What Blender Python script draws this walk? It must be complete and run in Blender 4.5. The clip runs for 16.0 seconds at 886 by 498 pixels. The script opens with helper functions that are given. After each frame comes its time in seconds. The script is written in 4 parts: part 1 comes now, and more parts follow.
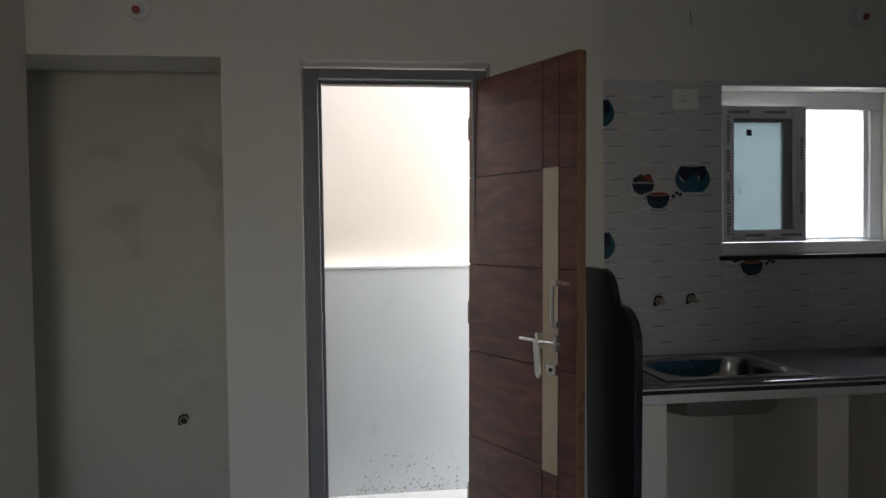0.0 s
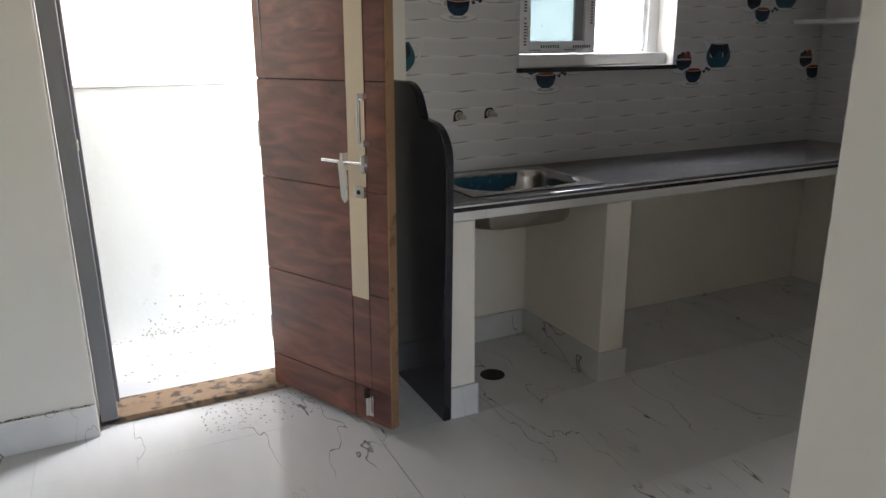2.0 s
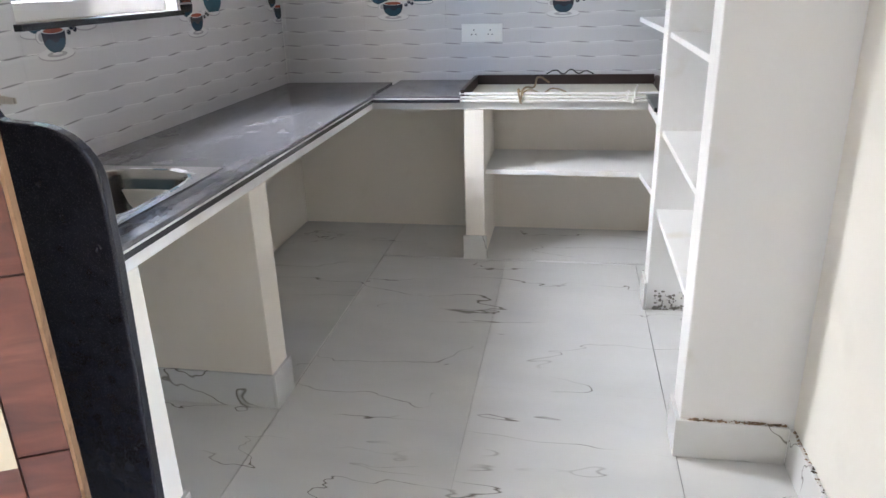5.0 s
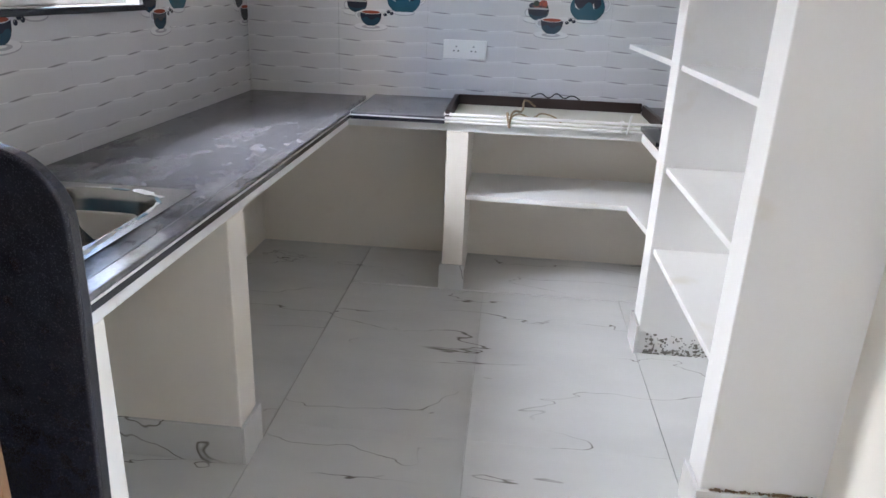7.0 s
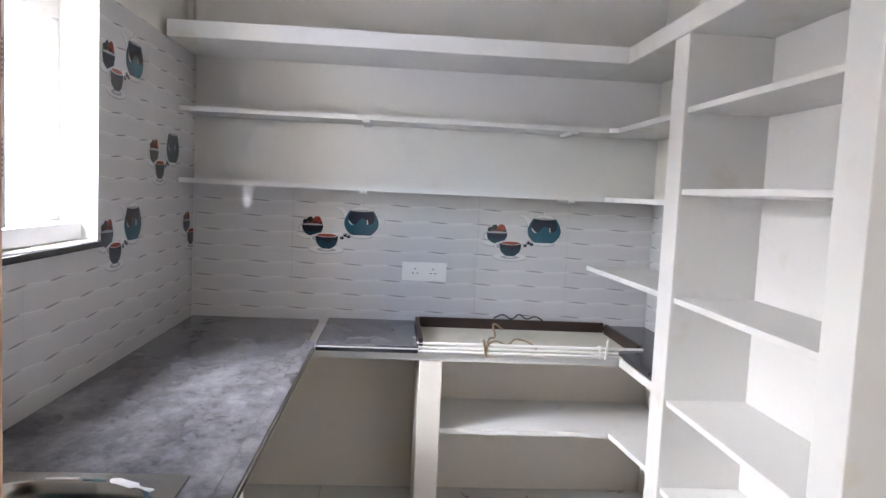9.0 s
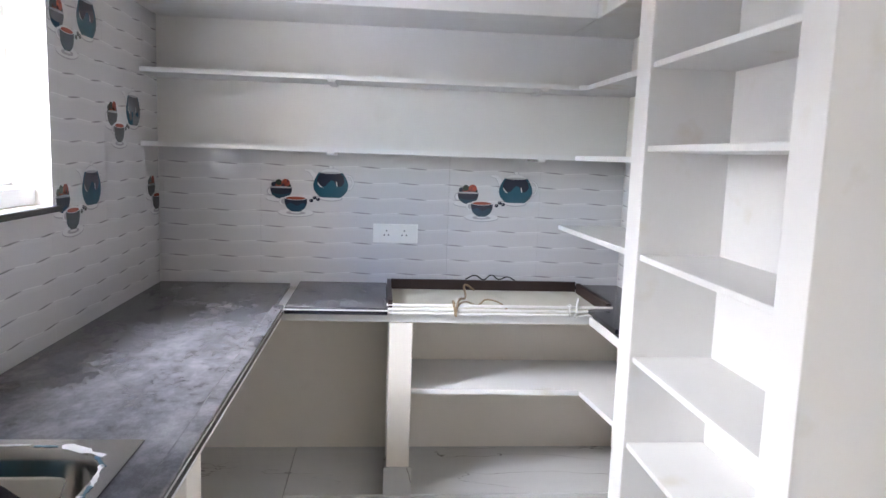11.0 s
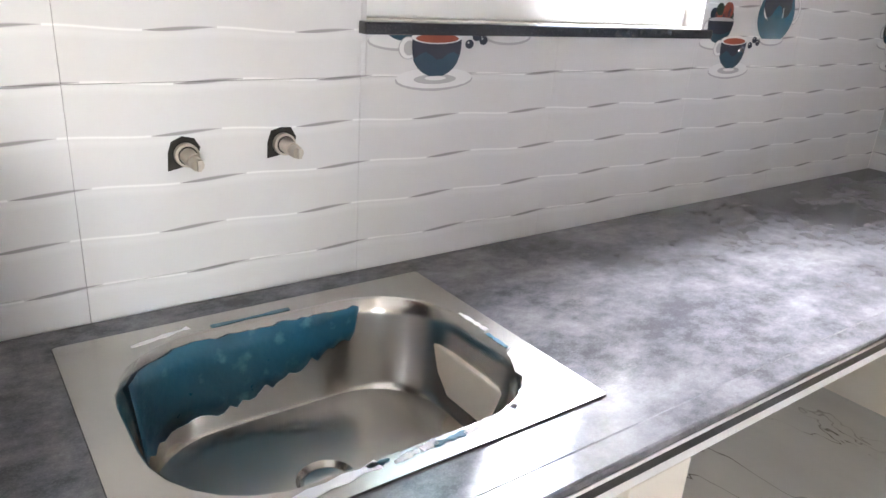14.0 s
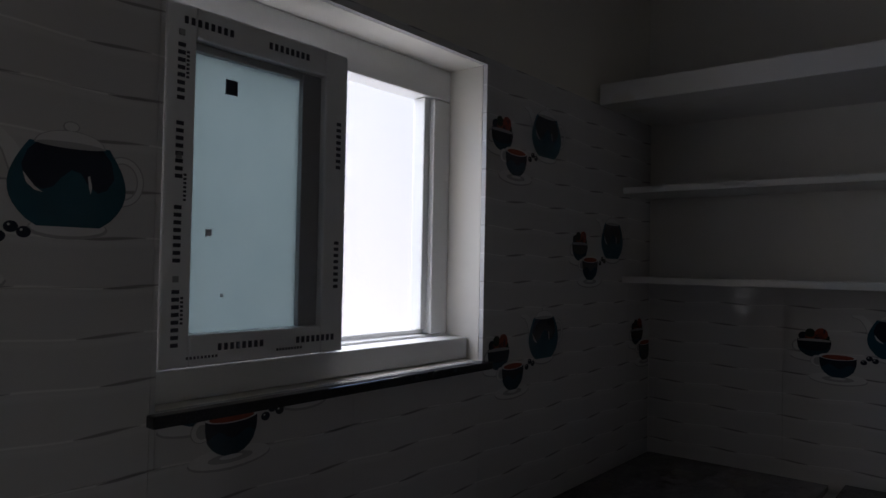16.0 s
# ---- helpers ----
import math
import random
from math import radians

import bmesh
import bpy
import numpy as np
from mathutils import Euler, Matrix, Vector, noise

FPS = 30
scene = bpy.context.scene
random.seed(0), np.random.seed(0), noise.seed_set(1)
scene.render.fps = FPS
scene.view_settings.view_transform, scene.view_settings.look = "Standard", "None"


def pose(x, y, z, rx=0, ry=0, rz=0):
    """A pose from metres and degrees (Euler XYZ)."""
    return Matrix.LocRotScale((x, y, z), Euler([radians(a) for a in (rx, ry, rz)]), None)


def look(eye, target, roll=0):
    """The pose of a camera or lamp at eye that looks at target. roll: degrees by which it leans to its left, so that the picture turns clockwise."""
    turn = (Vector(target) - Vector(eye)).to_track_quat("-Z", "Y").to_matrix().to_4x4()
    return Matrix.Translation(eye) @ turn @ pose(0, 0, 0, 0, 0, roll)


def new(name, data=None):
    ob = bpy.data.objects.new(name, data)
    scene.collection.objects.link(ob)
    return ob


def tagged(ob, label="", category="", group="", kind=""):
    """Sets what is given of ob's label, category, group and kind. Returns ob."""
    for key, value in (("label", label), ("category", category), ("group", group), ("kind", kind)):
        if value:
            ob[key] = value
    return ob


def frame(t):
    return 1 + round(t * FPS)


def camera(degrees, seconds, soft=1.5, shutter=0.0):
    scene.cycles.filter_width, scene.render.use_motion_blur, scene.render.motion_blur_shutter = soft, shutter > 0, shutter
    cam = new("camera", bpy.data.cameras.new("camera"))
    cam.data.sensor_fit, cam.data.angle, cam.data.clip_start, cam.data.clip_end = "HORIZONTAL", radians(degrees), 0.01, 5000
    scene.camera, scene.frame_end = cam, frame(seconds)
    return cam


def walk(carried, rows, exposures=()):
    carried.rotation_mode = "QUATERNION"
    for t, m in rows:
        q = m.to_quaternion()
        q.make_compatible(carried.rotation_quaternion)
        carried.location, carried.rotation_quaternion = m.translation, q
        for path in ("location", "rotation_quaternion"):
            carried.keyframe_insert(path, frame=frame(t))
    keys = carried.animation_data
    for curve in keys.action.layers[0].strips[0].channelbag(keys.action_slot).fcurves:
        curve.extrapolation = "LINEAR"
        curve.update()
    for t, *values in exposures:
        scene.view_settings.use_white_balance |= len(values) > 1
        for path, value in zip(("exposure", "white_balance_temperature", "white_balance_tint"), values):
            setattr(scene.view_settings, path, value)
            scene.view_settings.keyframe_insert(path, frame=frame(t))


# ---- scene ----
cam = camera(64.4, 16.0)
PATH = [
    (0, (0.843, 0.336, 1.444), (1.096, 2.319, 1.388), -0.8),
    (0.5, (0.845, 0.334, 1.41), (1.014, 2.322, 1.276), -0.8),
    (1, (0.868, 0.356, 1.382), (1.043, 2.327, 1.091), 0.2),
    (1.5, (0.876, 0.422, 1.344), (1.18, 2.358, 0.943), 1.9),
    (2, (0.786, 0.584, 1.399), (1.619, 2.315, 0.846), -0.5),
    (2.5, (0.73, 0.816, 1.377), (2.0, 2.23, 0.755), -1.1),
    (3, (0.762, 1.04, 1.36), (2.241, 2.225, 0.722), 0.8),
    (3.5, (0.7, 1.273, 1.367), (2.416, 2.053, 0.696), 0.1),
    (3.7, (0.658, 1.378, 1.377), (2.407, 2.042, 0.671), -1.4),
    (5.8, (0.612, 1.945, 1.39), (2.422, 2.078, 0.551), 1.6),
    (6, (0.615, 1.967, 1.383), (2.403, 2.046, 0.49), 2.4),
    (6.5, (0.679, 1.998, 1.388), (2.491, 2.083, 0.546), 3.2),
    (7, (0.841, 2.061, 1.397), (2.711, 2.218, 0.704), 2.4),
    (7.5, (0.971, 2.201, 1.412), (2.879, 2.348, 0.83), 3.3),
    (8, (1.069, 2.385, 1.466), (3.015, 2.382, 1.006), -0.5),
    (8.5, (1.085, 2.444, 1.472), (3.057, 2.395, 1.145), 1.9),
    (9, (1.068, 2.465, 1.514), (3.056, 2.326, 1.353), 2.7),
    (9.2, (1.063, 2.431, 1.537), (3.055, 2.271, 1.464), 2.2),
    (11.3, (1.096, 2.385, 1.486), (3.059, 2.222, 1.142), 1.9),
    (11.5, (1.129, 2.370, 1.458), (3.076, 2.284, 1.008), 1.6),
    (12, (1.259, 2.237, 1.398), (3.144, 2.679, 0.899), 2.4),
    (12.5, (1.401, 2.259, 1.397), (3.108, 3.055, 0.724), 1.9),
    (13, (1.586, 2.385, 1.394), (3.226, 3.307, 0.714), 3.6),
    (13.5, (1.771, 2.396, 1.356), (3.128, 3.636, 0.568), 3.7),
    (14, (1.947, 2.368, 1.373), (3.066, 3.864, 0.657), 3.9),
    (14.5, (2.009, 2.331, 1.399), (3.1, 3.951, 0.967), -0.1),
    (15, (1.992, 2.333, 1.448), (3.102, 3.985, 1.256), -1.0),
    (15.5, (1.971, 2.317, 1.53), (3.222, 3.877, 1.484), -0.1),
    (16, (1.953, 2.358, 1.555), (3.511, 3.612, 1.6), 1.1),
]
EXPOSURES = [
    (0.0, 2.21, 6600, 12), (1.0, 2.26, 6500, 12), (1.5, 2.90, 6900, 13), (2.0, 3.70, 6900, 12), (2.5, 4.80, 6750, 13), (3.0, 5.35, 6750, 14), (3.5, 5.44, 6550, 13),
    (6.0, 5.39, 6450, 13), (7.0, 5.29, 6350, 14), (7.5, 5.64, 6600, 14), (9.0, 5.34, 6600, 16), (11.5, 5.54, 6400, 16), (12.0, 5.64, 6400, 17), (12.5, 5.99, 6400, 17), (13.5, 6.24, 6500, 15),
    (14.0, 6.29, 6700, 15), (14.5, 5.94, 6600, 14), (15.0, 4.33, 6500, 16), (15.5, 2.10, 6400, 16), (16.0, 1.35, 6500, 16),
]
walk(cam, [(t, look(*p)) for t, *p in PATH], EXPOSURES)

# ---- light ----
world = bpy.data.worlds.new("sky")
scene.world = world
world.use_nodes = True
sky = world.node_tree.nodes.new("ShaderNodeTexSky")
sky.sky_type, sky.sun_disc = "NISHITA", False
sky.sun_elevation, sky.sun_rotation = radians(80), radians(160)
world.node_tree.links.new(sky.outputs["Color"], world.node_tree.nodes["Background"].inputs["Color"])
world.node_tree.nodes["Background"].inputs["Strength"].default_value = 0.15
sun = new("sun", bpy.data.lights.new("sun", "SUN"))
sun.data.energy, sun.data.angle, sun.data.color = 1.5, radians(20), (1.0, 0.975, 0.94)
sun.matrix_world = look((0, 0, 20), (0.6, 3.2, 0))


def opening_light(x, y, z, w, h, tx, ty, tz, power, colour):
    lamp = new("sky_fill_light", bpy.data.lights.new("sky_fill_light", "AREA"))
    lamp.data.shape, lamp.data.size, lamp.data.size_y = "RECTANGLE", w, h
    lamp.data.energy, lamp.data.color = power, colour
    lamp.matrix_world = look((x, y, z), (tx, ty, tz))
    return lamp


opening_light(3.15, 4.9, 2.90, 2.6, 1.9, 3.03, 3.5, 1.55, 42, (0.95, 0.98, 1.0))
# Soft hall fill, added in an unseen opening of the south wall.
opening_light(0.2, -2.97, 1.5, 1.6, 1.3, 0.2, 0, 1.5, 2.2, (1.0, 0.96, 0.90))

# ---- materials ----


def rgb(c):
    return (c[0], c[1], c[2], 1.0)


def surface(name, colour, rough=0.5, metal=0.0, spread=0.1, scale=3.0, bump=0.1, fine=60.0, second=None, patch=0.0, per_piece=0.0):
    """Base colour varied at two scales, with relief; second: colour of worn patches."""
    m = bpy.data.materials.new(name)
    m.use_nodes = True
    nt = m.node_tree
    N, L = nt.nodes, nt.links
    b = N["Principled BSDF"]
    b.inputs["Metallic"].default_value = metal
    tc = N.new("ShaderNodeTexCoord")
    big = N.new("ShaderNodeTexNoise")
    big.inputs["Scale"].default_value, big.inputs["Detail"].default_value = scale, 5
    small = N.new("ShaderNodeTexNoise")
    small.inputs["Scale"].default_value, small.inputs["Detail"].default_value = fine, 4
    for n in (big, small):
        L.new(tc.outputs["Object"], n.inputs["Vector"])
    mix = N.new("ShaderNodeMix")
    mix.data_type = "RGBA"
    L.new(big.outputs["Fac"], mix.inputs["Factor"])
    mix.inputs["A"].default_value = rgb([v * (1 - spread) for v in colour])
    mix.inputs["B"].default_value = rgb([min(1, v * (1 + spread)) for v in colour])
    out = mix.outputs["Result"]
    if second:
        ramp = N.new("ShaderNodeMapRange")
        ramp.inputs["From Min"].default_value, ramp.inputs["From Max"].default_value = patch, patch + 0.12
        pn = N.new("ShaderNodeTexNoise")
        pn.inputs["Scale"].default_value, pn.inputs["Detail"].default_value = scale * 2.3, 8
        L.new(tc.outputs["Object"], pn.inputs["Vector"])
        L.new(pn.outputs["Fac"], ramp.inputs["Value"])
        mx = N.new("ShaderNodeMix")
        mx.data_type = "RGBA"
        L.new(ramp.outputs["Result"], mx.inputs["Factor"])
        L.new(out, mx.inputs["A"])
        mx.inputs["B"].default_value = rgb(second)
        out = mx.outputs["Result"]
    L.new(out, b.inputs["Base Color"])
    rr = N.new("ShaderNodeMapRange")
    rr.inputs["To Min"].default_value, rr.inputs["To Max"].default_value = max(0.02, rough * 0.8), min(1, rough * 1.2)
    L.new(small.outputs["Fac"], rr.inputs["Value"])
    L.new(rr.outputs["Result"], b.inputs["Roughness"])
    if bump:
        bp = N.new("ShaderNodeBump")
        bp.inputs["Strength"].default_value, bp.inputs["Distance"].default_value = bump, 0.004
        L.new(small.outputs["Fac"], bp.inputs["Height"])
        L.new(bp.outputs["Normal"], b.inputs["Normal"])
    return m


def marble(name, turn):
    """Glossy white vitrified floor tile with thin broken grey veins."""
    m = bpy.data.materials.new(name)
    m.use_nodes = True
    N, L = m.node_tree.nodes, m.node_tree.links
    b = N["Principled BSDF"]
    tc = N.new("ShaderNodeTexCoord")
    mp = N.new("ShaderNodeMapping")
    mp.inputs["Scale"].default_value = (2.6, 0.85, 1.6)
    mp.inputs["Rotation"].default_value = (0, 0, radians(turn))
    L.new(tc.outputs["Object"], mp.inputs["Vector"])
    vein = N.new("ShaderNodeTexNoise")
    vein.inputs["Scale"].default_value, vein.inputs["Detail"].default_value, vein.inputs["Roughness"].default_value = 1.3, 4, 0.5
    vein.inputs["Distortion"].default_value = 0.35
    L.new(mp.outputs["Vector"], vein.inputs["Vector"])
    d = N.new("ShaderNodeMath"); d.operation = "SUBTRACT"; d.inputs[1].default_value = 0.5
    L.new(vein.outputs["Fac"], d.inputs[0])
    a = N.new("ShaderNodeMath"); a.operation = "ABSOLUTE"
    L.new(d.outputs[0], a.inputs[0])
    line = N.new("ShaderNodeMapRange")
    line.inputs["From Min"].default_value, line.inputs["From Max"].default_value = 0.0006, 0.0040
    line.inputs["To Min"].default_value, line.inputs["To Max"].default_value = 1.0, 0.0
    L.new(a.outputs[0], line.inputs["Value"])
    gate = N.new("ShaderNodeTexNoise")
    gate.inputs["Scale"].default_value, gate.inputs["Detail"].default_value = 2.6, 1
    L.new(tc.outputs["Object"], gate.inputs["Vector"])
    gr = N.new("ShaderNodeMapRange")
    gr.inputs["From Min"].default_value, gr.inputs["From Max"].default_value = 0.41, 0.57
    L.new(gate.outputs["Fac"], gr.inputs["Value"])
    v = N.new("ShaderNodeMath"); v.operation = "MULTIPLY"
    L.new(line.outputs["Result"], v.inputs[0]); L.new(gr.outputs["Result"], v.inputs[1])
    cloud = N.new("ShaderNodeTexNoise")
    cloud.inputs["Scale"].default_value, cloud.inputs["Detail"].default_value = 2.2, 5
    L.new(mp.outputs["Vector"], cloud.inputs["Vector"])
    base = N.new("ShaderNodeMix"); base.data_type = "RGBA"
    base.inputs["A"].default_value, base.inputs["B"].default_value = (0.58, 0.58, 0.57, 1), (0.74, 0.73, 0.71, 1)
    L.new(cloud.outputs["Fac"], base.inputs["Factor"])
    mx = N.new("ShaderNodeMix"); mx.data_type = "RGBA"
    L.new(v.outputs[0], mx.inputs["Factor"])
    L.new(base.outputs["Result"], mx.inputs["A"])
    mx.inputs["B"].default_value = (0.20, 0.185, 0.165, 1)
    L.new(mx.outputs["Result"], b.inputs["Base Color"])
    dust = N.new("ShaderNodeMapRange")
    dust.inputs["To Min"].default_value, dust.inputs["To Max"].default_value = 0.09, 0.22
    L.new(cloud.outputs["Fac"], dust.inputs["Value"])
    L.new(dust.outputs["Result"], b.inputs["Roughness"])
    return m


def wave_tile(name, axis):
    """Printed and moulded wall tile: wavy courses with short grey strokes. axis: the wall's horizontal axis (0 x, 1 y)."""
    m = bpy.data.materials.new(name)
    m.use_nodes = True
    N, L = m.node_tree.nodes, m.node_tree.links
    b = N["Principled BSDF"]
    geo = N.new("ShaderNodeNewGeometry")
    sep = N.new("ShaderNodeSeparateXYZ")
    L.new(geo.outputs["Position"], sep.inputs[0])

    def op(kind, p, q=None, r=None):
        n = N.new("ShaderNodeMath")
        n.operation = kind
        for i, s in enumerate((p, q, r)):
            if s is None:
                continue
            if isinstance(s, (int, float)):
                n.inputs[i].default_value = s
            else:
                L.new(s, n.inputs[i])
        return n.outputs[0]

    u = op("DIVIDE", op("SUBTRACT", sep.outputs[axis], (2.095, 2.973)[axis] - 0.03), 0.2325)
    w = op("DIVIDE", op("SUBTRACT", sep.outputs[2], 0.90), 0.07625)
    row = op("FLOOR", op("ADD", w, 0.5))
    odd = op("ABSOLUTE", op("MODULO", row, 2.0))
    uu = op("ADD", u, op("MULTIPLY", odd, 0.16))
    fu = op("SUBTRACT", op("FRACT", op("ADD", uu, 0.5)), 0.5)
    # the course line sways a little
    sway = op("MULTIPLY", op("SINE", op("MULTIPLY", uu, 6.2832)), 0.035)
    fv = op("SUBTRACT", op("SUBTRACT", w, row), sway)
    along = op("SUBTRACT", 1.0, op("POWER", op("DIVIDE", op("ABSOLUTE", fu), 0.23), 2.0))
    across = op("DIVIDE", op("ABSOLUTE", fv), op("MAXIMUM", op("MULTIPLY", along, 0.050), 0.001))
    stroke = op("MULTIPLY", op("SUBTRACT", 1.0, op("MINIMUM", across, 1.0)), op("GREATER_THAN", along, 0.0))
    # paler band under the line, darker over it
    band = op("MULTIPLY", op("SUBTRACT", 1.0, op("MINIMUM", op("DIVIDE", op("ABSOLUTE", op("ADD", fv, 0.10)), 0.12), 1.0)), 1.0)
    tc = N.new("ShaderNodeTexNoise")
    tc.inputs["Scale"].default_value, tc.inputs["Detail"].default_value = 5.0, 4
    L.new(geo.outputs["Position"], tc.inputs["Vector"])
    base = N.new("ShaderNodeMix"); base.data_type = "RGBA"
    base.inputs["A"].default_value, base.inputs["B"].default_value = (0.57, 0.56, 0.565, 1), (0.64, 0.625, 0.62, 1)
    L.new(tc.outputs["Fac"], base.inputs["Factor"])
    lit = N.new("ShaderNodeMix"); lit.data_type = "RGBA"
    L.new(op("MULTIPLY", band, 0.25), lit.inputs["Factor"])
    L.new(base.outputs["Result"], lit.inputs["A"])
    lit.inputs["B"].default_value = (0.78, 0.77, 0.76, 1)
    # a fine pale line joins one stroke to the next
    thread = op("MULTIPLY", op("SUBTRACT", 1.0, op("MINIMUM", op("DIVIDE", op("ABSOLUTE", fv), 0.035), 1.0)), op("LESS_THAN", along, 0.0))
    pale = N.new("ShaderNodeMix"); pale.data_type = "RGBA"
    L.new(op("MULTIPLY", thread, 0.8), pale.inputs["Factor"])
    L.new(lit.outputs["Result"], pale.inputs["A"])
    pale.inputs["B"].default_value = (0.84, 0.83, 0.82, 1)
    ink = N.new("ShaderNodeMix"); ink.data_type = "RGBA"
    taper = op("ADD", 0.62, op("MULTIPLY", fu, -1.5))
    L.new(op("MINIMUM", op("MULTIPLY", op("MULTIPLY", stroke, taper), 2.2), 0.8), ink.inputs["Factor"])
    L.new(pale.outputs["Result"], ink.inputs["A"])
    ink.inputs["B"].default_value = (0.23, 0.215, 0.22, 1)
    L.new(ink.outputs["Result"], b.inputs["Base Color"])
    b.inputs["Roughness"].default_value = 0.085
    b.inputs["Specular IOR Level"].default_value = 0.3
    bp = N.new("ShaderNodeBump")
    bp.inputs["Strength"].default_value, bp.inputs["Distance"].default_value = 0.12, 0.004
    L.new(op("ADD", op("MULTIPLY", op("COSINE", op("MULTIPLY", fv, 6.2832)), -0.5), op("MULTIPLY", tc.outputs["Fac"], 0.4)), bp.inputs["Height"])
    L.new(bp.outputs["Normal"], b.inputs["Normal"])
    return m


def granite(name, dusty):
    """Dark polished granite with pale flecks; dusty: amount of white stone dust wiped over the top."""
    m = surface(name, (0.018, 0.018, 0.024), 0.16, 0, 0.5, 30, 0.03, 300)
    N, L = m.node_tree.nodes, m.node_tree.links
    b = N["Principled BSDF"]
    src = b.inputs["Base Color"].links[0].from_socket
    tc = N.new("ShaderNodeTexCoord")
    fl = N.new("ShaderNodeTexNoise")
    fl.inputs["Scale"].default_value, fl.inputs["Detail"].default_value = 380, 4
    L.new(tc.outputs["Object"], fl.inputs["Vector"])
    fr = N.new("ShaderNodeMapRange")
    fr.inputs["From Min"].default_value, fr.inputs["From Max"].default_value = 0.55, 0.68
    fr.inputs["To Max"].default_value = 0.20
    L.new(fl.outputs["Fac"], fr.inputs["Value"])
    mx = N.new("ShaderNodeMix"); mx.data_type = "RGBA"
    L.new(fr.outputs["Result"], mx.inputs["Factor"])
    L.new(src, mx.inputs["A"])
    mx.inputs["B"].default_value = (0.16, 0.16, 0.18, 1)
    out = mx.outputs["Result"]
    if dusty:
        dn = N.new("ShaderNodeTexNoise")
        dn.inputs["Scale"].default_value, dn.inputs["Detail"].default_value, dn.inputs["Roughness"].default_value = 5.0, 12, 0.80
        mp = N.new("ShaderNodeMapping")
        mp.inputs["Scale"].default_value = (1.0, 1.35, 1)
        L.new(tc.outputs["Object"], mp.inputs["Vector"])
        L.new(mp.outputs["Vector"], dn.inputs["Vector"])
        dr = N.new("ShaderNodeMapRange")
        dr.inputs["From Min"].default_value, dr.inputs["From Max"].default_value = 0.40, 0.72
        dr.inputs["To Min"].default_value, dr.inputs["To Max"].default_value = 0.22 * dusty, dusty
        L.new(dn.outputs["Fac"], dr.inputs["Value"])
        m2 = N.new("ShaderNodeMix"); m2.data_type = "RGBA"
        L.new(dr.outputs["Result"], m2.inputs["Factor"])
        L.new(out, m2.inputs["A"])
        m2.inputs["B"].default_value = (0.42, 0.41, 0.43, 1)
        out = m2.outputs["Result"]
        rr = N.new("ShaderNodeMapRange")
        rr.inputs["To Min"].default_value, rr.inputs["To Max"].default_value = 0.06, 0.50
        L.new(dr.outputs["Result"], rr.inputs["Value"])
        L.new(rr.outputs["Result"], b.inputs["Roughness"])
    L.new(out, b.inputs["Base Color"])
    return m


def wood():
    m = surface("red_wood_laminate", (0.10, 0.028, 0.016), 0.42, 0, 0.35, 2, 0.04, 180)
    N, L = m.node_tree.nodes, m.node_tree.links
    b = N["Principled BSDF"]
    tc = N.new("ShaderNodeTexCoord")
    mp = N.new("ShaderNodeMapping")
    mp.inputs["Scale"].default_value = (1.3, 1.3, 5.5)
    L.new(tc.outputs["Object"], mp.inputs["Vector"])
    g = N.new("ShaderNodeTexNoise")
    g.inputs["Scale"].default_value, g.inputs["Detail"].default_value, g.inputs["Distortion"].default_value = 3.0, 8, 1.2
    L.new(mp.outputs["Vector"], g.inputs["Vector"])
    ramp = N.new("ShaderNodeValToRGB")
    e = ramp.color_ramp.elements
    e[0].position, e[0].color = 0.30, (0.070, 0.018, 0.012, 1)
    e[1].position, e[1].color = 0.72, (0.22, 0.075, 0.045, 1)
    mid = e.new(0.5)
    mid.color = (0.14, 0.040, 0.024, 1)
    L.new(g.outputs["Fac"], ramp.inputs["Fac"])
    L.new(ramp.outputs["Color"], b.inputs["Base Color"])
    b.inputs["Coat Weight"].default_value, b.inputs["Coat Roughness"].default_value = 0.5, 0.38
    return m


def frosted():
    m = bpy.data.materials.new("filmed_glass")
    m.use_nodes = True
    N, L = m.node_tree.nodes, m.node_tree.links
    b = N["Principled BSDF"]
    n = N.new("ShaderNodeTexNoise")
    n.inputs["Scale"].default_value, n.inputs["Detail"].default_value = 7, 6
    tc = N.new("ShaderNodeTexCoord")
    L.new(tc.outputs["Object"], n.inputs["Vector"])
    mx = N.new("ShaderNodeMix"); mx.data_type = "RGBA"
    mx.inputs["A"].default_value, mx.inputs["B"].default_value = (0.30, 0.355, 0.36, 1), (0.37, 0.42, 0.425, 1)
    L.new(n.outputs["Fac"], mx.inputs["Factor"])
    L.new(mx.outputs["Result"], b.inputs["Base Color"])
    b.inputs["Roughness"].default_value = 0.2
    tr = N.new("ShaderNodeBsdfTranslucent")
    L.new(mx.outputs["Result"], tr.inputs["Color"])
    ms = N.new("ShaderNodeMixShader")
    ms.inputs[0].default_value = 0.68
    L.new(b.outputs[0], ms.inputs[1]); L.new(tr.outputs[0], ms.inputs[2])
    L.new(ms.outputs[0], N["Material Output"].inputs["Surface"])
    return m


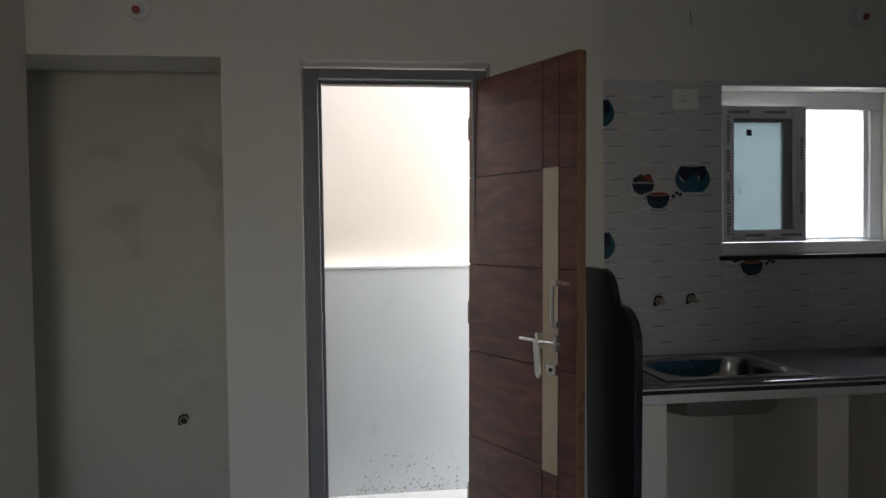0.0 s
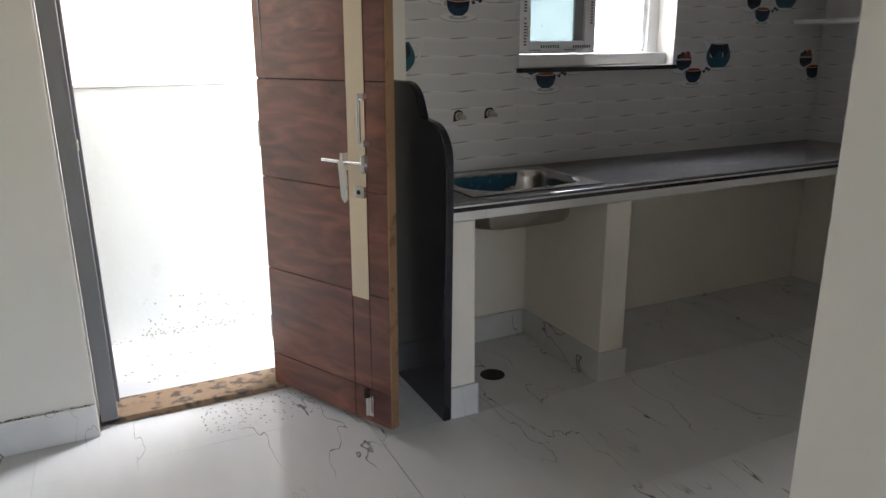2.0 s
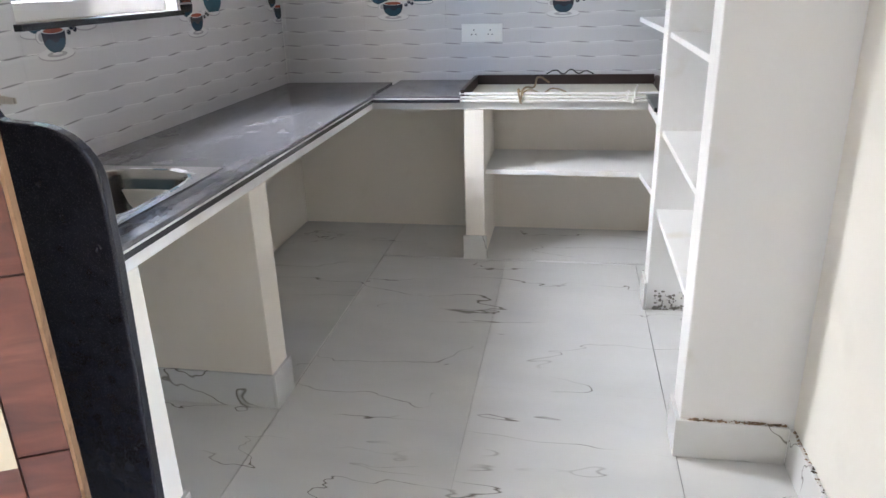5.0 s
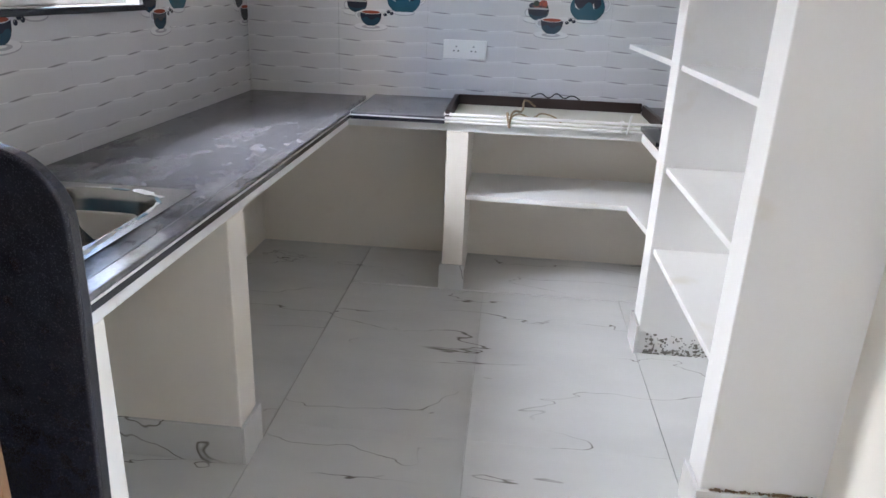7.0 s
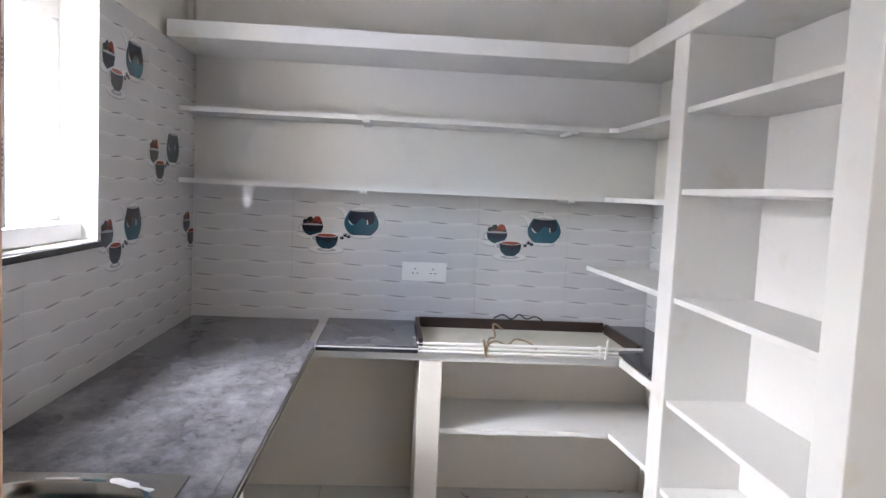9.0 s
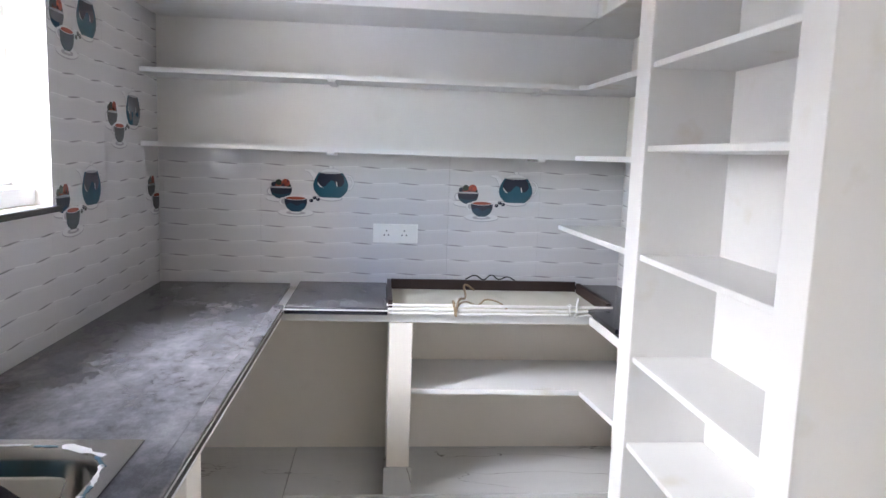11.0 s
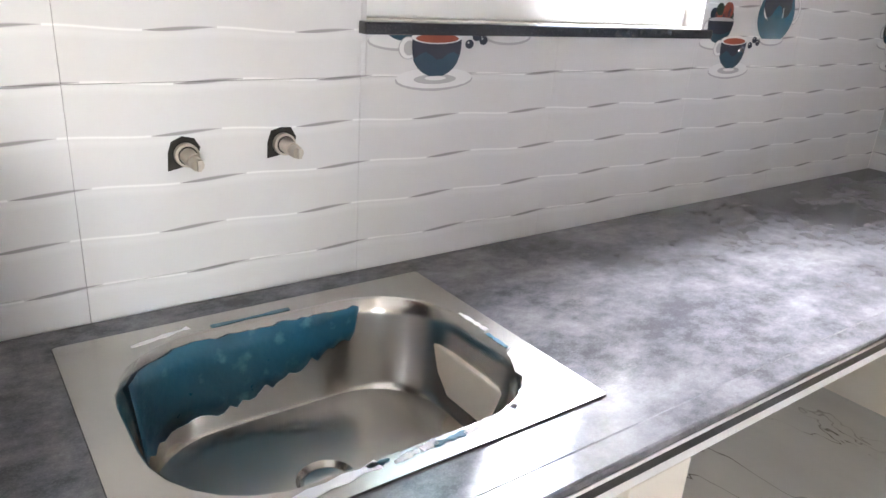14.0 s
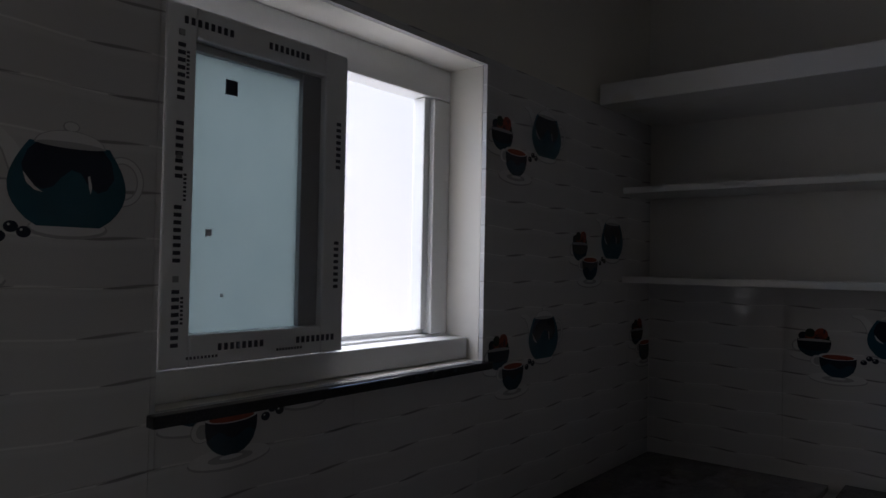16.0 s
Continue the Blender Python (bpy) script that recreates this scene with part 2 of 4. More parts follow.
PAINT = surface("cream_white_paint", (0.74, 0.708, 0.645), 0.62, 0, 0.05, 1.3, 0.12, 45, (0.68, 0.65, 0.595), 0.60)
WHITE = surface("white_paint", (0.79, 0.782, 0.77), 0.55, 0, 0.04, 2.0, 0.15, 40, (0.72, 0.69, 0.63), 0.62)
CREAM = surface("cream_lime_plaster", (0.80, 0.75, 0.672), 0.7, 0, 0.05, 1.6, 0.15, 45, (0.75, 0.695, 0.61), 0.62)
SHELLPAINT = surface("off_white_paint", (0.78, 0.762, 0.735), 0.6, 0, 0.04, 1.4, 0.12, 45, (0.73, 0.71, 0.68), 0.62)
RAW = surface("unpainted_putty", (0.60, 0.575, 0.49), 0.8, 0, 0.10, 1.6, 0.2, 50, (0.50, 0.48, 0.41), 0.56)
MARBLE = marble("marble_tile", 12)
MARBLE_TURNED = marble("marble_tile_turned", 98)
TILE_X = wave_tile("wave_wall_tile_long", 0)
TILE_Y = wave_tile("wave_wall_tile_end", 1)
GROUT = surface("grout", (0.45, 0.44, 0.42), 0.9, 0, 0.1, 10, 0.3)
TOP = granite("dusty_granite", 0.52)
BLACK = granite("black_granite", 0.0)
STEEL = surface("brushed_steel", (0.46, 0.44, 0.415), 0.22, 1.0, 0.08, 4, 0.0, 12)
CHROME = surface("chrome", (0.75, 0.74, 0.73), 0.12, 1.0, 0.05, 8, 0.0)
WOOD = wood()
EDGE = surface("raw_wood_edge", (0.30, 0.17, 0.09), 0.6, 0, 0.25, 6, 0.2, 80, (0.16, 0.08, 0.04), 0.55)
GROOVE = surface("groove", (0.03, 0.010, 0.008), 0.6, 0, 0.1, 4, 0.0)
STRIP = surface("cream_laminate", (0.68, 0.56, 0.40), 0.35, 0, 0.10, 3, 0.03, 90)
GREY = surface("grey_primed_wood", (0.19, 0.19, 0.20), 0.6, 0, 0.15, 4, 0.2, 70, (0.22, 0.21, 0.20), 0.62)
UPVC = surface("white_upvc", (0.80, 0.80, 0.79), 0.3, 0, 0.03, 3, 0.0)
FILM = surface("protective_film", (0.84, 0.84, 0.85), 0.22, 0, 0.06, 12, 0.1, 60)
GASKET = surface("grey_bead", (0.34, 0.34, 0.35), 0.4, 0, 0.08, 8, 0.0)
INK = surface("dark_ink", (0.05, 0.05, 0.07), 0.5, 0, 0.1, 8, 0.0)
GLASS = frosted()
PLASTIC = surface("white_plastic", (0.82, 0.81, 0.78), 0.3, 0, 0.03, 5, 0.0)
DARK = surface("dark_hole", (0.02, 0.018, 0.015), 0.9, 0, 0.2, 9, 0.2)
TEAL = surface("teal_print", (0.024, 0.090, 0.128), 0.09, 0, 0.3, 14, 0.0)
DEEP = surface("deep_blue_print", (0.020, 0.052, 0.085), 0.09, 0, 0.3, 14, 0.0)
NAVY = surface("navy_print", (0.022, 0.026, 0.045), 0.09, 0, 0.3, 14, 0.0)
PALE = surface("pale_print", (0.70, 0.69, 0.69), 0.09, 0, 0.06, 14, 0.0)
SHADE = surface("grey_print", (0.42, 0.41, 0.42), 0.09, 0, 0.1, 14, 0.0)
TEA = surface("tea_print", (0.30, 0.075, 0.045), 0.09, 0, 0.2, 30, 0.0)
LEAF = surface("dark_green_print", (0.030, 0.040, 0.030), 0.09, 0, 0.4, 30, 0.0)
FRUIT = surface("fruit_print", (0.34, 0.075, 0.05), 0.09, 0, 0.5, 40, 0.0, 60, (0.10, 0.05, 0.06), 0.52)
BLUE = surface("torn_blue_film", (0.010, 0.085, 0.135), 0.3, 0, 0.35, 14, 0.3, 60, (0.06, 0.17, 0.21), 0.58)
PVC = surface("pipe_plug", (0.45, 0.40, 0.34), 0.6, 0, 0.2, 30, 0.3)
TWINE = surface("jute_twine", (0.30, 0.22, 0.14), 0.9, 0, 0.3, 60, 0.3)
FRAME = surface("dark_brown_batten", (0.030, 0.016, 0.013), 0.45, 0, 0.3, 10, 0.2)
OUTER = surface("cream_outer_wall", (0.80, 0.735, 0.655), 0.8, 0, 0.03, 1.2, 0.2, 30)
PARAPET = surface("pale_grey_outer_wall", (0.62, 0.655, 0.67), 0.8, 0, 0.06, 2.0, 0.25, 30, (0.55, 0.57, 0.57), 0.62)
GROUND = surface("pale_cement", (0.50, 0.50, 0.49), 0.75, 0, 0.10, 3, 0.25, 40, (0.47, 0.45, 0.42), 0.60)
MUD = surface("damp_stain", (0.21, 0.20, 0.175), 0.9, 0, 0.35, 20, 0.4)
LICHEN = surface("faint_mould", (0.36, 0.37, 0.34), 0.9, 0, 0.3, 20, 0.4)
OCHRE = surface("mud_on_threshold", (0.22, 0.14, 0.08), 0.8, 0, 0.25, 9, 0.3, 60, (0.06, 0.042, 0.03), 0.50)

# ---- building blocks ----


def box(bm, x0, x1, y0, y1, z0, z1, bevel=0.0):
    g = bmesh.ops.create_cube(bm, size=1, matrix=Matrix.LocRotScale(((x0 + x1) / 2, (y0 + y1) / 2, (z0 + z1) / 2), None, (x1 - x0, y1 - y0, z1 - z0)))
    if bevel:
        vs = set(g["verts"])
        bmesh.ops.bevel(bm, geom=[e for e in bm.edges if e.verts[0] in vs], offset=bevel, segments=2, affect="EDGES", profile=0.6)
    return bm


def boxed(*a, **k):
    return box(bmesh.new(), *a, **k)


def prism(points, axis, a, b, bm=None):
    """A slab with the outline points, standing across axis from a to b."""
    bm = bm or bmesh.new()

    def at(p, d):
        return ((d, p[0], p[1]), (p[0], d, p[1]), (p[0], p[1], d))[axis]
    lo, hi = [bm.verts.new(at(p, a)) for p in points], [bm.verts.new(at(p, b)) for p in points]
    bm.faces.new(lo), bm.faces.new(hi[::-1])
    for i in range(len(points)):
        j = (i + 1) % len(points)
        bm.faces.new((lo[i], hi[i], hi[j], lo[j]))
    bmesh.ops.recalc_face_normals(bm, faces=bm.faces)
    return bm


def rod(bm, p, q, r, sides=12, r2=None):
    p, q = Vector(p), Vector(q)
    m = Matrix.Translation((p + q) / 2) @ (q - p).to_track_quat("Z", "Y").to_matrix().to_4x4()
    bmesh.ops.create_cone(bm, cap_ends=True, segments=sides, radius1=r, radius2=r if r2 is None else r2, depth=(q - p).length, matrix=m)
    return bm


def mesh(name, bm, material):
    me = bpy.data.meshes.new(name)
    bm.to_mesh(me)
    bm.free()
    me.materials.append(material)
    return me


def smooth(ob, angle=40):
    for f in ob.data.polygons:
        f.use_smooth = True
    ob.data.set_sharp_from_angle(angle=radians(angle))
    return ob


BASE = {}


def thing(name, x, y, z, label, category, group="", kind="", turn=None):
    ob = new(name)
    ob.empty_display_size = 0.1
    m = turn or Matrix.Translation((x, y, z))
    ob.matrix_world = m
    BASE[ob] = Matrix.Identity(4) if turn else m.inverted()
    return tagged(ob, label, category, group, kind)


def part(name, bm, material, parent, label=""):
    ob = new(name, bm if isinstance(bm, bpy.types.Mesh) else mesh(name, bm, material))
    ob.parent = parent
    if parent in BASE:
        ob.matrix_parent_inverse = BASE[parent]
    if label:
        tagged(ob, label)
    return ob


def solid(name, bm, material, label, category, kind="", group=""):
    return tagged(new(name, mesh(name, bm, material)), label, category, group, kind)

# ---- the shell ----
E, W, S = 4.62, -3.0, -3.0
TOPZ = 2.95


def wall_with_hole(name, x0, x1, y0, y1, axis, hole, material, label):
    """A wall along axis (0 x, 1 y); hole: a0, a1, z0, z1 along it, or None."""
    bm = bmesh.new()
    a0, a1 = (x0, x1) if axis == 0 else (y0, y1)

    def piece(p, q, z0, z1):
        if q - p > 0.001 and z1 - z0 > 0.001:
            box(bm, *((p, q, y0, y1) if axis == 0 else (x0, x1, p, q)), z0, z1)
    if hole:
        h0, h1, z0, z1 = hole
        piece(a0, h0, 0, TOPZ), piece(h1, a1, 0, TOPZ), piece(h0, h1, 0, z0), piece(h0, h1, z1, TOPZ)
    else:
        piece(a0, a1, 0, TOPZ)
    return solid(name, bm, material, label, "wall", "structure")


# door wall: pier, door opening and the stretch beside the kitchen
DX0, DX1, DTOP = 0.64, 1.43, 2.145
bm = bmesh.new()
box(bm, 0.325, DX0, 3.28, 3.56, 0, TOPZ)
box(bm, DX1, 1.925, 3.28, 3.56, 0, TOPZ)
box(bm, DX0, DX1, 3.28, 3.56, DTOP, TOPZ)
box(bm, W, 0.325, 3.28, 3.56, 2.15, TOPZ)
box(bm, W, -0.56, 3.28, 3.56, 0, 2.15)
solid("wall_north", bm, PAINT, "cream painted wall around the open back door", "wall", "structure")
solid("wall_niche", boxed(W, 0.638, 3.63, 3.75, 0, TOPZ), RAW, "unpainted putty back wall of a recess", "wall", "structure")
solid("wall_niche_side", boxed(0.327, 0.36, 3.562, 3.628, 0, 2.15), RAW, "putty side of the recess", "wall", "structure")
wall_with_hole("wall_window", 1.925, E + 0.15, 3.475, 3.70, 0, (2.57, 3.50, 1.30, 2.10), PAINT, "cream painted kitchen wall around a window")
wall_with_hole("wall_east", E + 0.012, E + 0.20, 0.90, 3.473, 1, None, SHELLPAINT, "off-white painted end wall of the kitchen")
wall_with_hole("wall_divider", 1.585, E + 0.01, 0.90, 1.138, 0, None, PAINT, "cream painted wall behind the shelves")
solid("wall_recess_side", boxed(-0.53, -0.41, 2.30, 3.279, 0, TOPZ), PAINT, "cream painted side wall by the recess", "wall", "structure")
wall_with_hole("wall_west", W - 0.15, W, S, 3.28, 1, None, PAINT, "plain painted wall")
# The opening is added only to hold the fill lamp; it stays out of view.
wall_with_hole("wall_south", W, 4.6, S - 0.15, S, 0, (-0.6, 1.0, 0.85, 2.15), PAINT, "plain painted unseen wall with an opening added for light")
wall_with_hole("wall_hall_east", 4.4, 4.6, S, 0.898, 1, None, PAINT, "plain painted wall")
solid("ceiling", boxed(W - 0.15, E + 0.2, S - 0.15, 3.70, TOPZ, TOPZ + 0.15), WHITE, "white painted ceiling", "ceiling", "structure")
floor = solid("floor", boxed(W, E + 0.2, S, 3.62, -0.15, -0.012), GROUT, "white marble-look glossy floor tiles", "floor", "structure")

# outside the door: yard, low wall, neighbour's wall
ground = solid("ground", boxed(-60, 60, 3.76, 90, -0.12, 0.016), GROUND, "dusty pale cement yard", "ground", "structure")
solid("door_sill", boxed(DX0 + 0.001, DX1 - 0.001, 3.522, 3.758, -0.10, 0.018), GROUND, "dusty pale cement sill outside the door", "sill", "structure")
bm = boxed(-6, 1.9, 4.12, 4.26, -0.02, 1.235)
solid("wall_yard_low", bm, PARAPET, "stained pale grey plastered wall outside the door", "wall", "structure")
solid("coping", boxed(-6, 1.9, 4.1165, 4.28, 1.237, 1.255, 0.004), WHITE, "thin white ledge on the yard wall", "ledge", "structure")
solid("wall_neighbour", boxed(-6, 1.9, 4.20, 4.40, 1.257, 3.2), OUTER, "plain cream outer wall across the yard", "wall", "structure")

solid("wall_neighbour_far", boxed(1.9, 16, 6.2, 6.4, -0.02, 3.6), OUTER, "plain pale outer wall beyond the window", "wall", "structure")

# ---- door frame and door ----
dframe = thing("door_frame", 1.03, 3.42, 0, "grey primed wooden door frame", "door frame", kind="structure")
for a, b in ((DX0 + 0.006, DX0 + 0.066), (DX1 - 0.066, DX1 - 0.006)):
    part("jamb", boxed(a, b, 3.335, 3.43, 0, 2.125, 0.003), GREY, dframe)
part("head", boxed(DX0 + 0.067, DX1 - 0.067, 3.335, 3.43, 2.082, 2.125, 0.003), GREY, dframe)
part("stop", boxed(DX0 + 0.067, DX0 + 0.079, 3.385, 3.43, 0.07, 2.080, 0.002), GREY, dframe)
part("stop", boxed(DX0 + 0.081, DX1 - 0.067, 3.385, 3.43, 2.068, 2.080, 0.002), GREY, dframe)
part("strike_plate", boxed(DX0 + 0.0665, DX0 + 0.072, 3.345, 3.375, 1.06, 1.10, 0.001), CHROME, dframe, "small steel bolt keeper")
th = thing("threshold", 1.03, 3.42, 0, "mud-stained wooden door threshold", "threshold", kind="structure")
part("step", boxed(DX0 + 0.002, DX1 - 0.002, 3.335, 3.42, 0.001, 0.026, 0.005), OCHRE, th)
part("strip", boxed(DX0 + 0.002, DX1 - 0.002, 3.425, 3.52, 0.001, 0.022, 0.005), OCHRE, th)

DW, DH = 0.670, 2.05
door = thing("door_1", 0, 0, 0, "open red-brown wooden door with a cream strip", "door", kind="structure",
             turn=pose(1.327, 3.366, 0.03, -1.0, 0, -63.8))
u0, u1 = 0.482, 0.570
zs = [0, 0.135, 0.51, 0.885, 1.26, 1.635, DH]
part("core", boxed(0.001, DW - 0.006, 0.006, 0.032, 0.001, DH - 0.001), GROOVE, door)
for i in range(len(zs) - 1):
    g = 0.0022
    a, b = zs[i] + (g if i else 0), zs[i + 1] - (g if i < 5 else 0)
    for p, q in ((0, u0 - g), (u0 + g, u1 - g), (u1 + g, DW - 0.007)):
        part("panel", boxed(p, q, -0.002, 0.0055, a, b, 0.0008), WOOD, door)
part("back_panel", boxed(0, DW - 0.007, 0.0325, 0.036, 0, DH), WOOD, door)
part("edge_lipping", boxed(DW - 0.0065, DW, -0.001, 0.036, 0, DH, 0.001), EDGE, door, "bare wood edge of the door")
part("inlay_strip", boxed(u0 + 0.002, u1 - 0.002, -0.0045, -0.0022, 0.49, 1.64, 0.0005), STRIP, door, "cream laminate strip")
# sliding bolt with its hasp
bolt = part("sliding_bolt", rod(bmesh.new(), (0.375, -0.024, 0.985), (0.600, -0.024, 0.985), 0.007), CHROME, door, "chrome aldrop bolt")
smooth(bolt)
for u in (0.472, 0.572):
    part("bracket", boxed(u, u + 0.016, -0.034, -0.005, 0.955, 1.018, 0.004), CHROME, bolt)
part("hasp", prism([(0.470, 0.992), (0.500, 0.992), (0.512, 0.86), (0.498, 0.845), (0.484, 0.86)], 1, -0.042, -0.033), CHROME, bolt)
part("staple", boxed(0.525, 0.572, -0.022, -0.005, 0.865, 0.905, 0.003), CHROME, bolt)
part("staple_hole", rod(bmesh.new(), (0.549, -0.024, 0.885), (0.549, -0.020, 0.885), 0.008), DARK, bolt)
handle = part("pull_handle", boxed(0.567, 0.578, -0.042, -0.030, 1.055, 1.205, 0.004), CHROME, door, "chrome pull handle")
for z in (1.045, 1.20):
    part("foot", boxed(0.565, 0.590, -0.036, -0.003, z, z + 0.022, 0.003), CHROME, handle)
stopper = part("door_stopper", boxed(0.555, 0.585, -0.014, -0.003, 0.03, 0.115, 0.004), CHROME, door, "steel foot bolt with a black rubber cap")
part("rubber_cap", rod(bmesh.new(), (0.57, -0.028, 0.115), (0.57, -0.028, 0.145), 0.012), DARK, stopper)
part("leg", rod(bmesh.new(), (0.57, -0.028, 0.04), (0.57, -0.028, 0.114), 0.006), CHROME, stopper)
for z in (0.25, 1.05, 1.85):
    part("hinge", rod(bmesh.new(), (-0.006, 0.002, z - 0.05), (-0.006, 0.002, z + 0.05), 0.006), CHROME, door)

# ---- window ----
win = thing("window_1", 3.03, 3.60, 1.30, "white sliding window with one filmed pane, half open", "window", kind="structure")
wf = part("window_frame", boxed(2.571, 3.499, 3.585, 3.65, 1.301, 1.365, 0.004), UPVC, win)
part("rail", boxed(2.571, 3.499, 3.585, 3.65, 2.012, 2.099, 0.004), UPVC, wf)
part("stile", boxed(2.571, 2.63, 3.585, 3.65, 1.366, 2.011, 0.004), UPVC, wf)
part("stile", boxed(3.43, 3.499, 3.585, 3.65, 1.366, 2.011, 0.004), UPVC, wf)
part("track", boxed(2.632, 3.428, 3.612, 3.620, 1.366, 1.378, 0.001), UPVC, wf)
part("track", boxed(3.405, 3.4285, 3.600, 3.64, 1.379, 2.011, 0.003), UPVC, wf)
part("sill_track", boxed(2.571, 3.499, 3.512, 3.584, 1.301, 1.359, 0.004), UPVC, wf)
SX0, SX1, SZ0, SZ1 = 2.598, 3.029, 1.362, 2.014
sash = part("sash", boxed(SX0, SX0 + 0.058, 3.505, 3.553, SZ0, SZ1, 0.004), FILM, win, "sash still in printed protective film")
part("sash_stile", boxed(SX1 - 0.062, SX1, 3.505, 3.553, SZ0, SZ1, 0.004), FILM, sash)
part("sash_rail", boxed(SX0 + 0.059, SX1 - 0.063, 3.505, 3.553, SZ0, SZ0 + 0.058, 0.004), FILM, sash)
part("sash_rail", boxed(SX0 + 0.059, SX1 - 0.063, 3.505, 3.553, SZ1 - 0.058, SZ1, 0.004), FILM, sash)
part("bead", boxed(SX1 - 0.114, SX1 - 0.063, 3.520, 3.548, SZ0 + 0.059, SZ1 - 0.059, 0.003), GASKET, sash)
part("bead", boxed(SX0 + 0.059, SX1 - 0.115, 3.520, 3.548, SZ1 - 0.075, SZ1 - 0.059, 0.003), GASKET, sash)
pane = part("pane", boxed(SX0 + 0.056, SX1 - 0.08, 3.532, 3.537, SZ0 + 0.056, SZ1 - 0.056), GLASS, sash, "pane covered in pale blue film")
for x, z, s in ((2.735, 1.875, 0.026), (2.70, 1.60, 0.012), (2.735, 1.485, 0.006)):
    part("sticker", boxed(x, x + s, 3.5290, 3.5315, z, z + s * 1.1), INK if s > 0.02 else SHADE, pane)


def print_run(x, z, along, n, size, step):
    """Bars of dark ink that stand for the printed maker's mark on the film."""
    for i in range(n):
        d = i * step
        if along == "x":
            part("printed_bar", boxed(x + d, x + d + step * 0.52, 3.5030, 3.5047, z, z + size), INK, sash)
        else:
            part("printed_bar", boxed(x, x + size, 3.5030, 3.5047, z + d, z + d + step * 0.52), INK, sash)


for x in (2.630, 2.815):
    print_run(x, 1.978, "x", 8, 0.013, 0.0135)
for x in (2.715, 2.900):
    print_run(x, 1.388, "x", 8, 0.013, 0.0135)
for z in (1.40, 1.55, 1.70, 1.84):
    print_run(2.619, z, "z", 8, 0.014, 0.0135)
for z in (1.50, 1.76):
    print_run(2.998, z, "z", 8, 0.012, 0.0135)
for x in (2.650, 2.85):
    print_run(x, 1.376, "x", 9, 0.005, 0.0075)
for z in (1.44, 1.66, 1.88):
    print_run(2.636, z, "z", 7, 0.005, 0.0075)
    part("printed_mark", boxed(2.620, 2.631, 3.5030, 3.5047, z + 0.075, z + 0.086), SHADE, sash)
solid("window_sill", boxed(2.555, 3.515, 3.435, 3.584, 1.278, 1.299, 0.003), BLACK, "polished black granite window sill", "window sill", "structure")

# ---- counters ----
bm = bmesh.new()
box(bm, 1.880, 1.985, 2.798, 3.40, 0, 0.785, 0.004)
solid("counter_leg", bm, CREAM, "white plastered masonry support under the worktop", "counter support", "structure")
solid("counter_leg", boxed(2.59, 2.718, 2.798, 3.40, 0, 0.785, 0.004), CREAM, "white plastered masonry support under the worktop", "counter support", "structure")
solid("counter_leg", boxed(4.055, 4.555, 2.235, 2.335, 0, 0.785, 0.004), CREAM, "white plastered masonry support under the worktop", "counter support", "structure")
solid("backing_wall", boxed(1.927, 4.618, 3.405, 3.472, 0, 0.784), CREAM, "white plastered wall under the worktop", "wall", "structure")
solid("backing_wall", boxed(4.56, 4.63, 1.12, 3.403, 0, 0.784), CREAM, "white plastered wall under the worktop", "wall", "structure")
slab = thing("counter_slab", 3.0, 3.0, 0.787, "white plastered slab that carries the worktop", "counter base", kind="structure")
part("deck", boxed(1.880, 2.03, 2.798, 3.45, 0.787, 0.822), WHITE, slab)
part("deck", boxed(2.64, 4.61, 2.798, 3.45, 0.787, 0.822), WHITE, slab)
part("deck", boxed(2.031, 2.639, 2.798, 2.925, 0.787, 0.822), WHITE, slab)
part("deck", boxed(4.055, 4.61, 1.145, 2.797, 0.787, 0.822), WHITE, slab)
part("deck", boxed(3.665, 4.054, 1.145, 1.456, 0.787, 0.822), WHITE, slab)


def worktop(name, outline, label):
    """Two granite layers with a pale line of adhesive between them; outline: corners of the top."""
    ob = thing(name, outline[0][0], outline[0][1], 0.823, label, "worktop")
    t = part("top_layer", prism(outline, 2, 0.845, 0.862), TOP, ob)
    bv = t.modifiers.new("edge", "BEVEL")
    bv.width, bv.segments, bv.limit_method = 0.004, 3, "ANGLE"
    return ob


# long worktop with the sink cut-out, as a ring round it
long_top = thing("worktop", 3.2, 3.1, 0.823, "black granite worktop dusted with white stone powder", "worktop")
HX0, HX1, HY0, HY1 = 2.05, 2.635, 2.922, 3.372
bm = bmesh.new()
ring_o = [bm.verts.new((x, y, 0.844)) for x, y in ((1.878, 2.8275), (4.615, 2.8275), (4.615, 3.455), (1.878, 3.455))]
ring_i = [bm.verts.new((x, y, 0.844)) for x, y in ((HX0, HY0), (HX1, HY0), (HX1, HY1), (HX0, HY1))]
for i in range(4):
    j = (i + 1) % 4
    bm.faces.new((ring_o[i], ring_o[j], ring_i[j], ring_i[i]))
ext = bmesh.ops.extrude_face_region(bm, geom=bm.faces[:])
bmesh.ops.translate(bm, verts=[v for v in ext["geom"] if isinstance(v, bmesh.types.BMVert)], vec=(0, 0, -0.020))
bmesh.ops.recalc_face_normals(bm, faces=bm.faces)
t = part("top_layer", bm, TOP, long_top)
bv = t.modifiers.new("edge", "BEVEL")
bv.width, bv.segments, bv.limit_method = 0.0015, 2, "ANGLE"
part("nosing", boxed(1.878, 4.03, 2.780, 2.8265, 0.8462, 0.860, 0.005), TOP, long_top)
part("adhesive_line", boxed(1.879, 4.03, 2.7808, 2.818, 0.8406, 0.8461), PALE, long_top)
part("edge_layer", boxed(1.878, 4.03, 2.781, 2.828, 0.824, 0.8404, 0.002), BLACK, long_top)
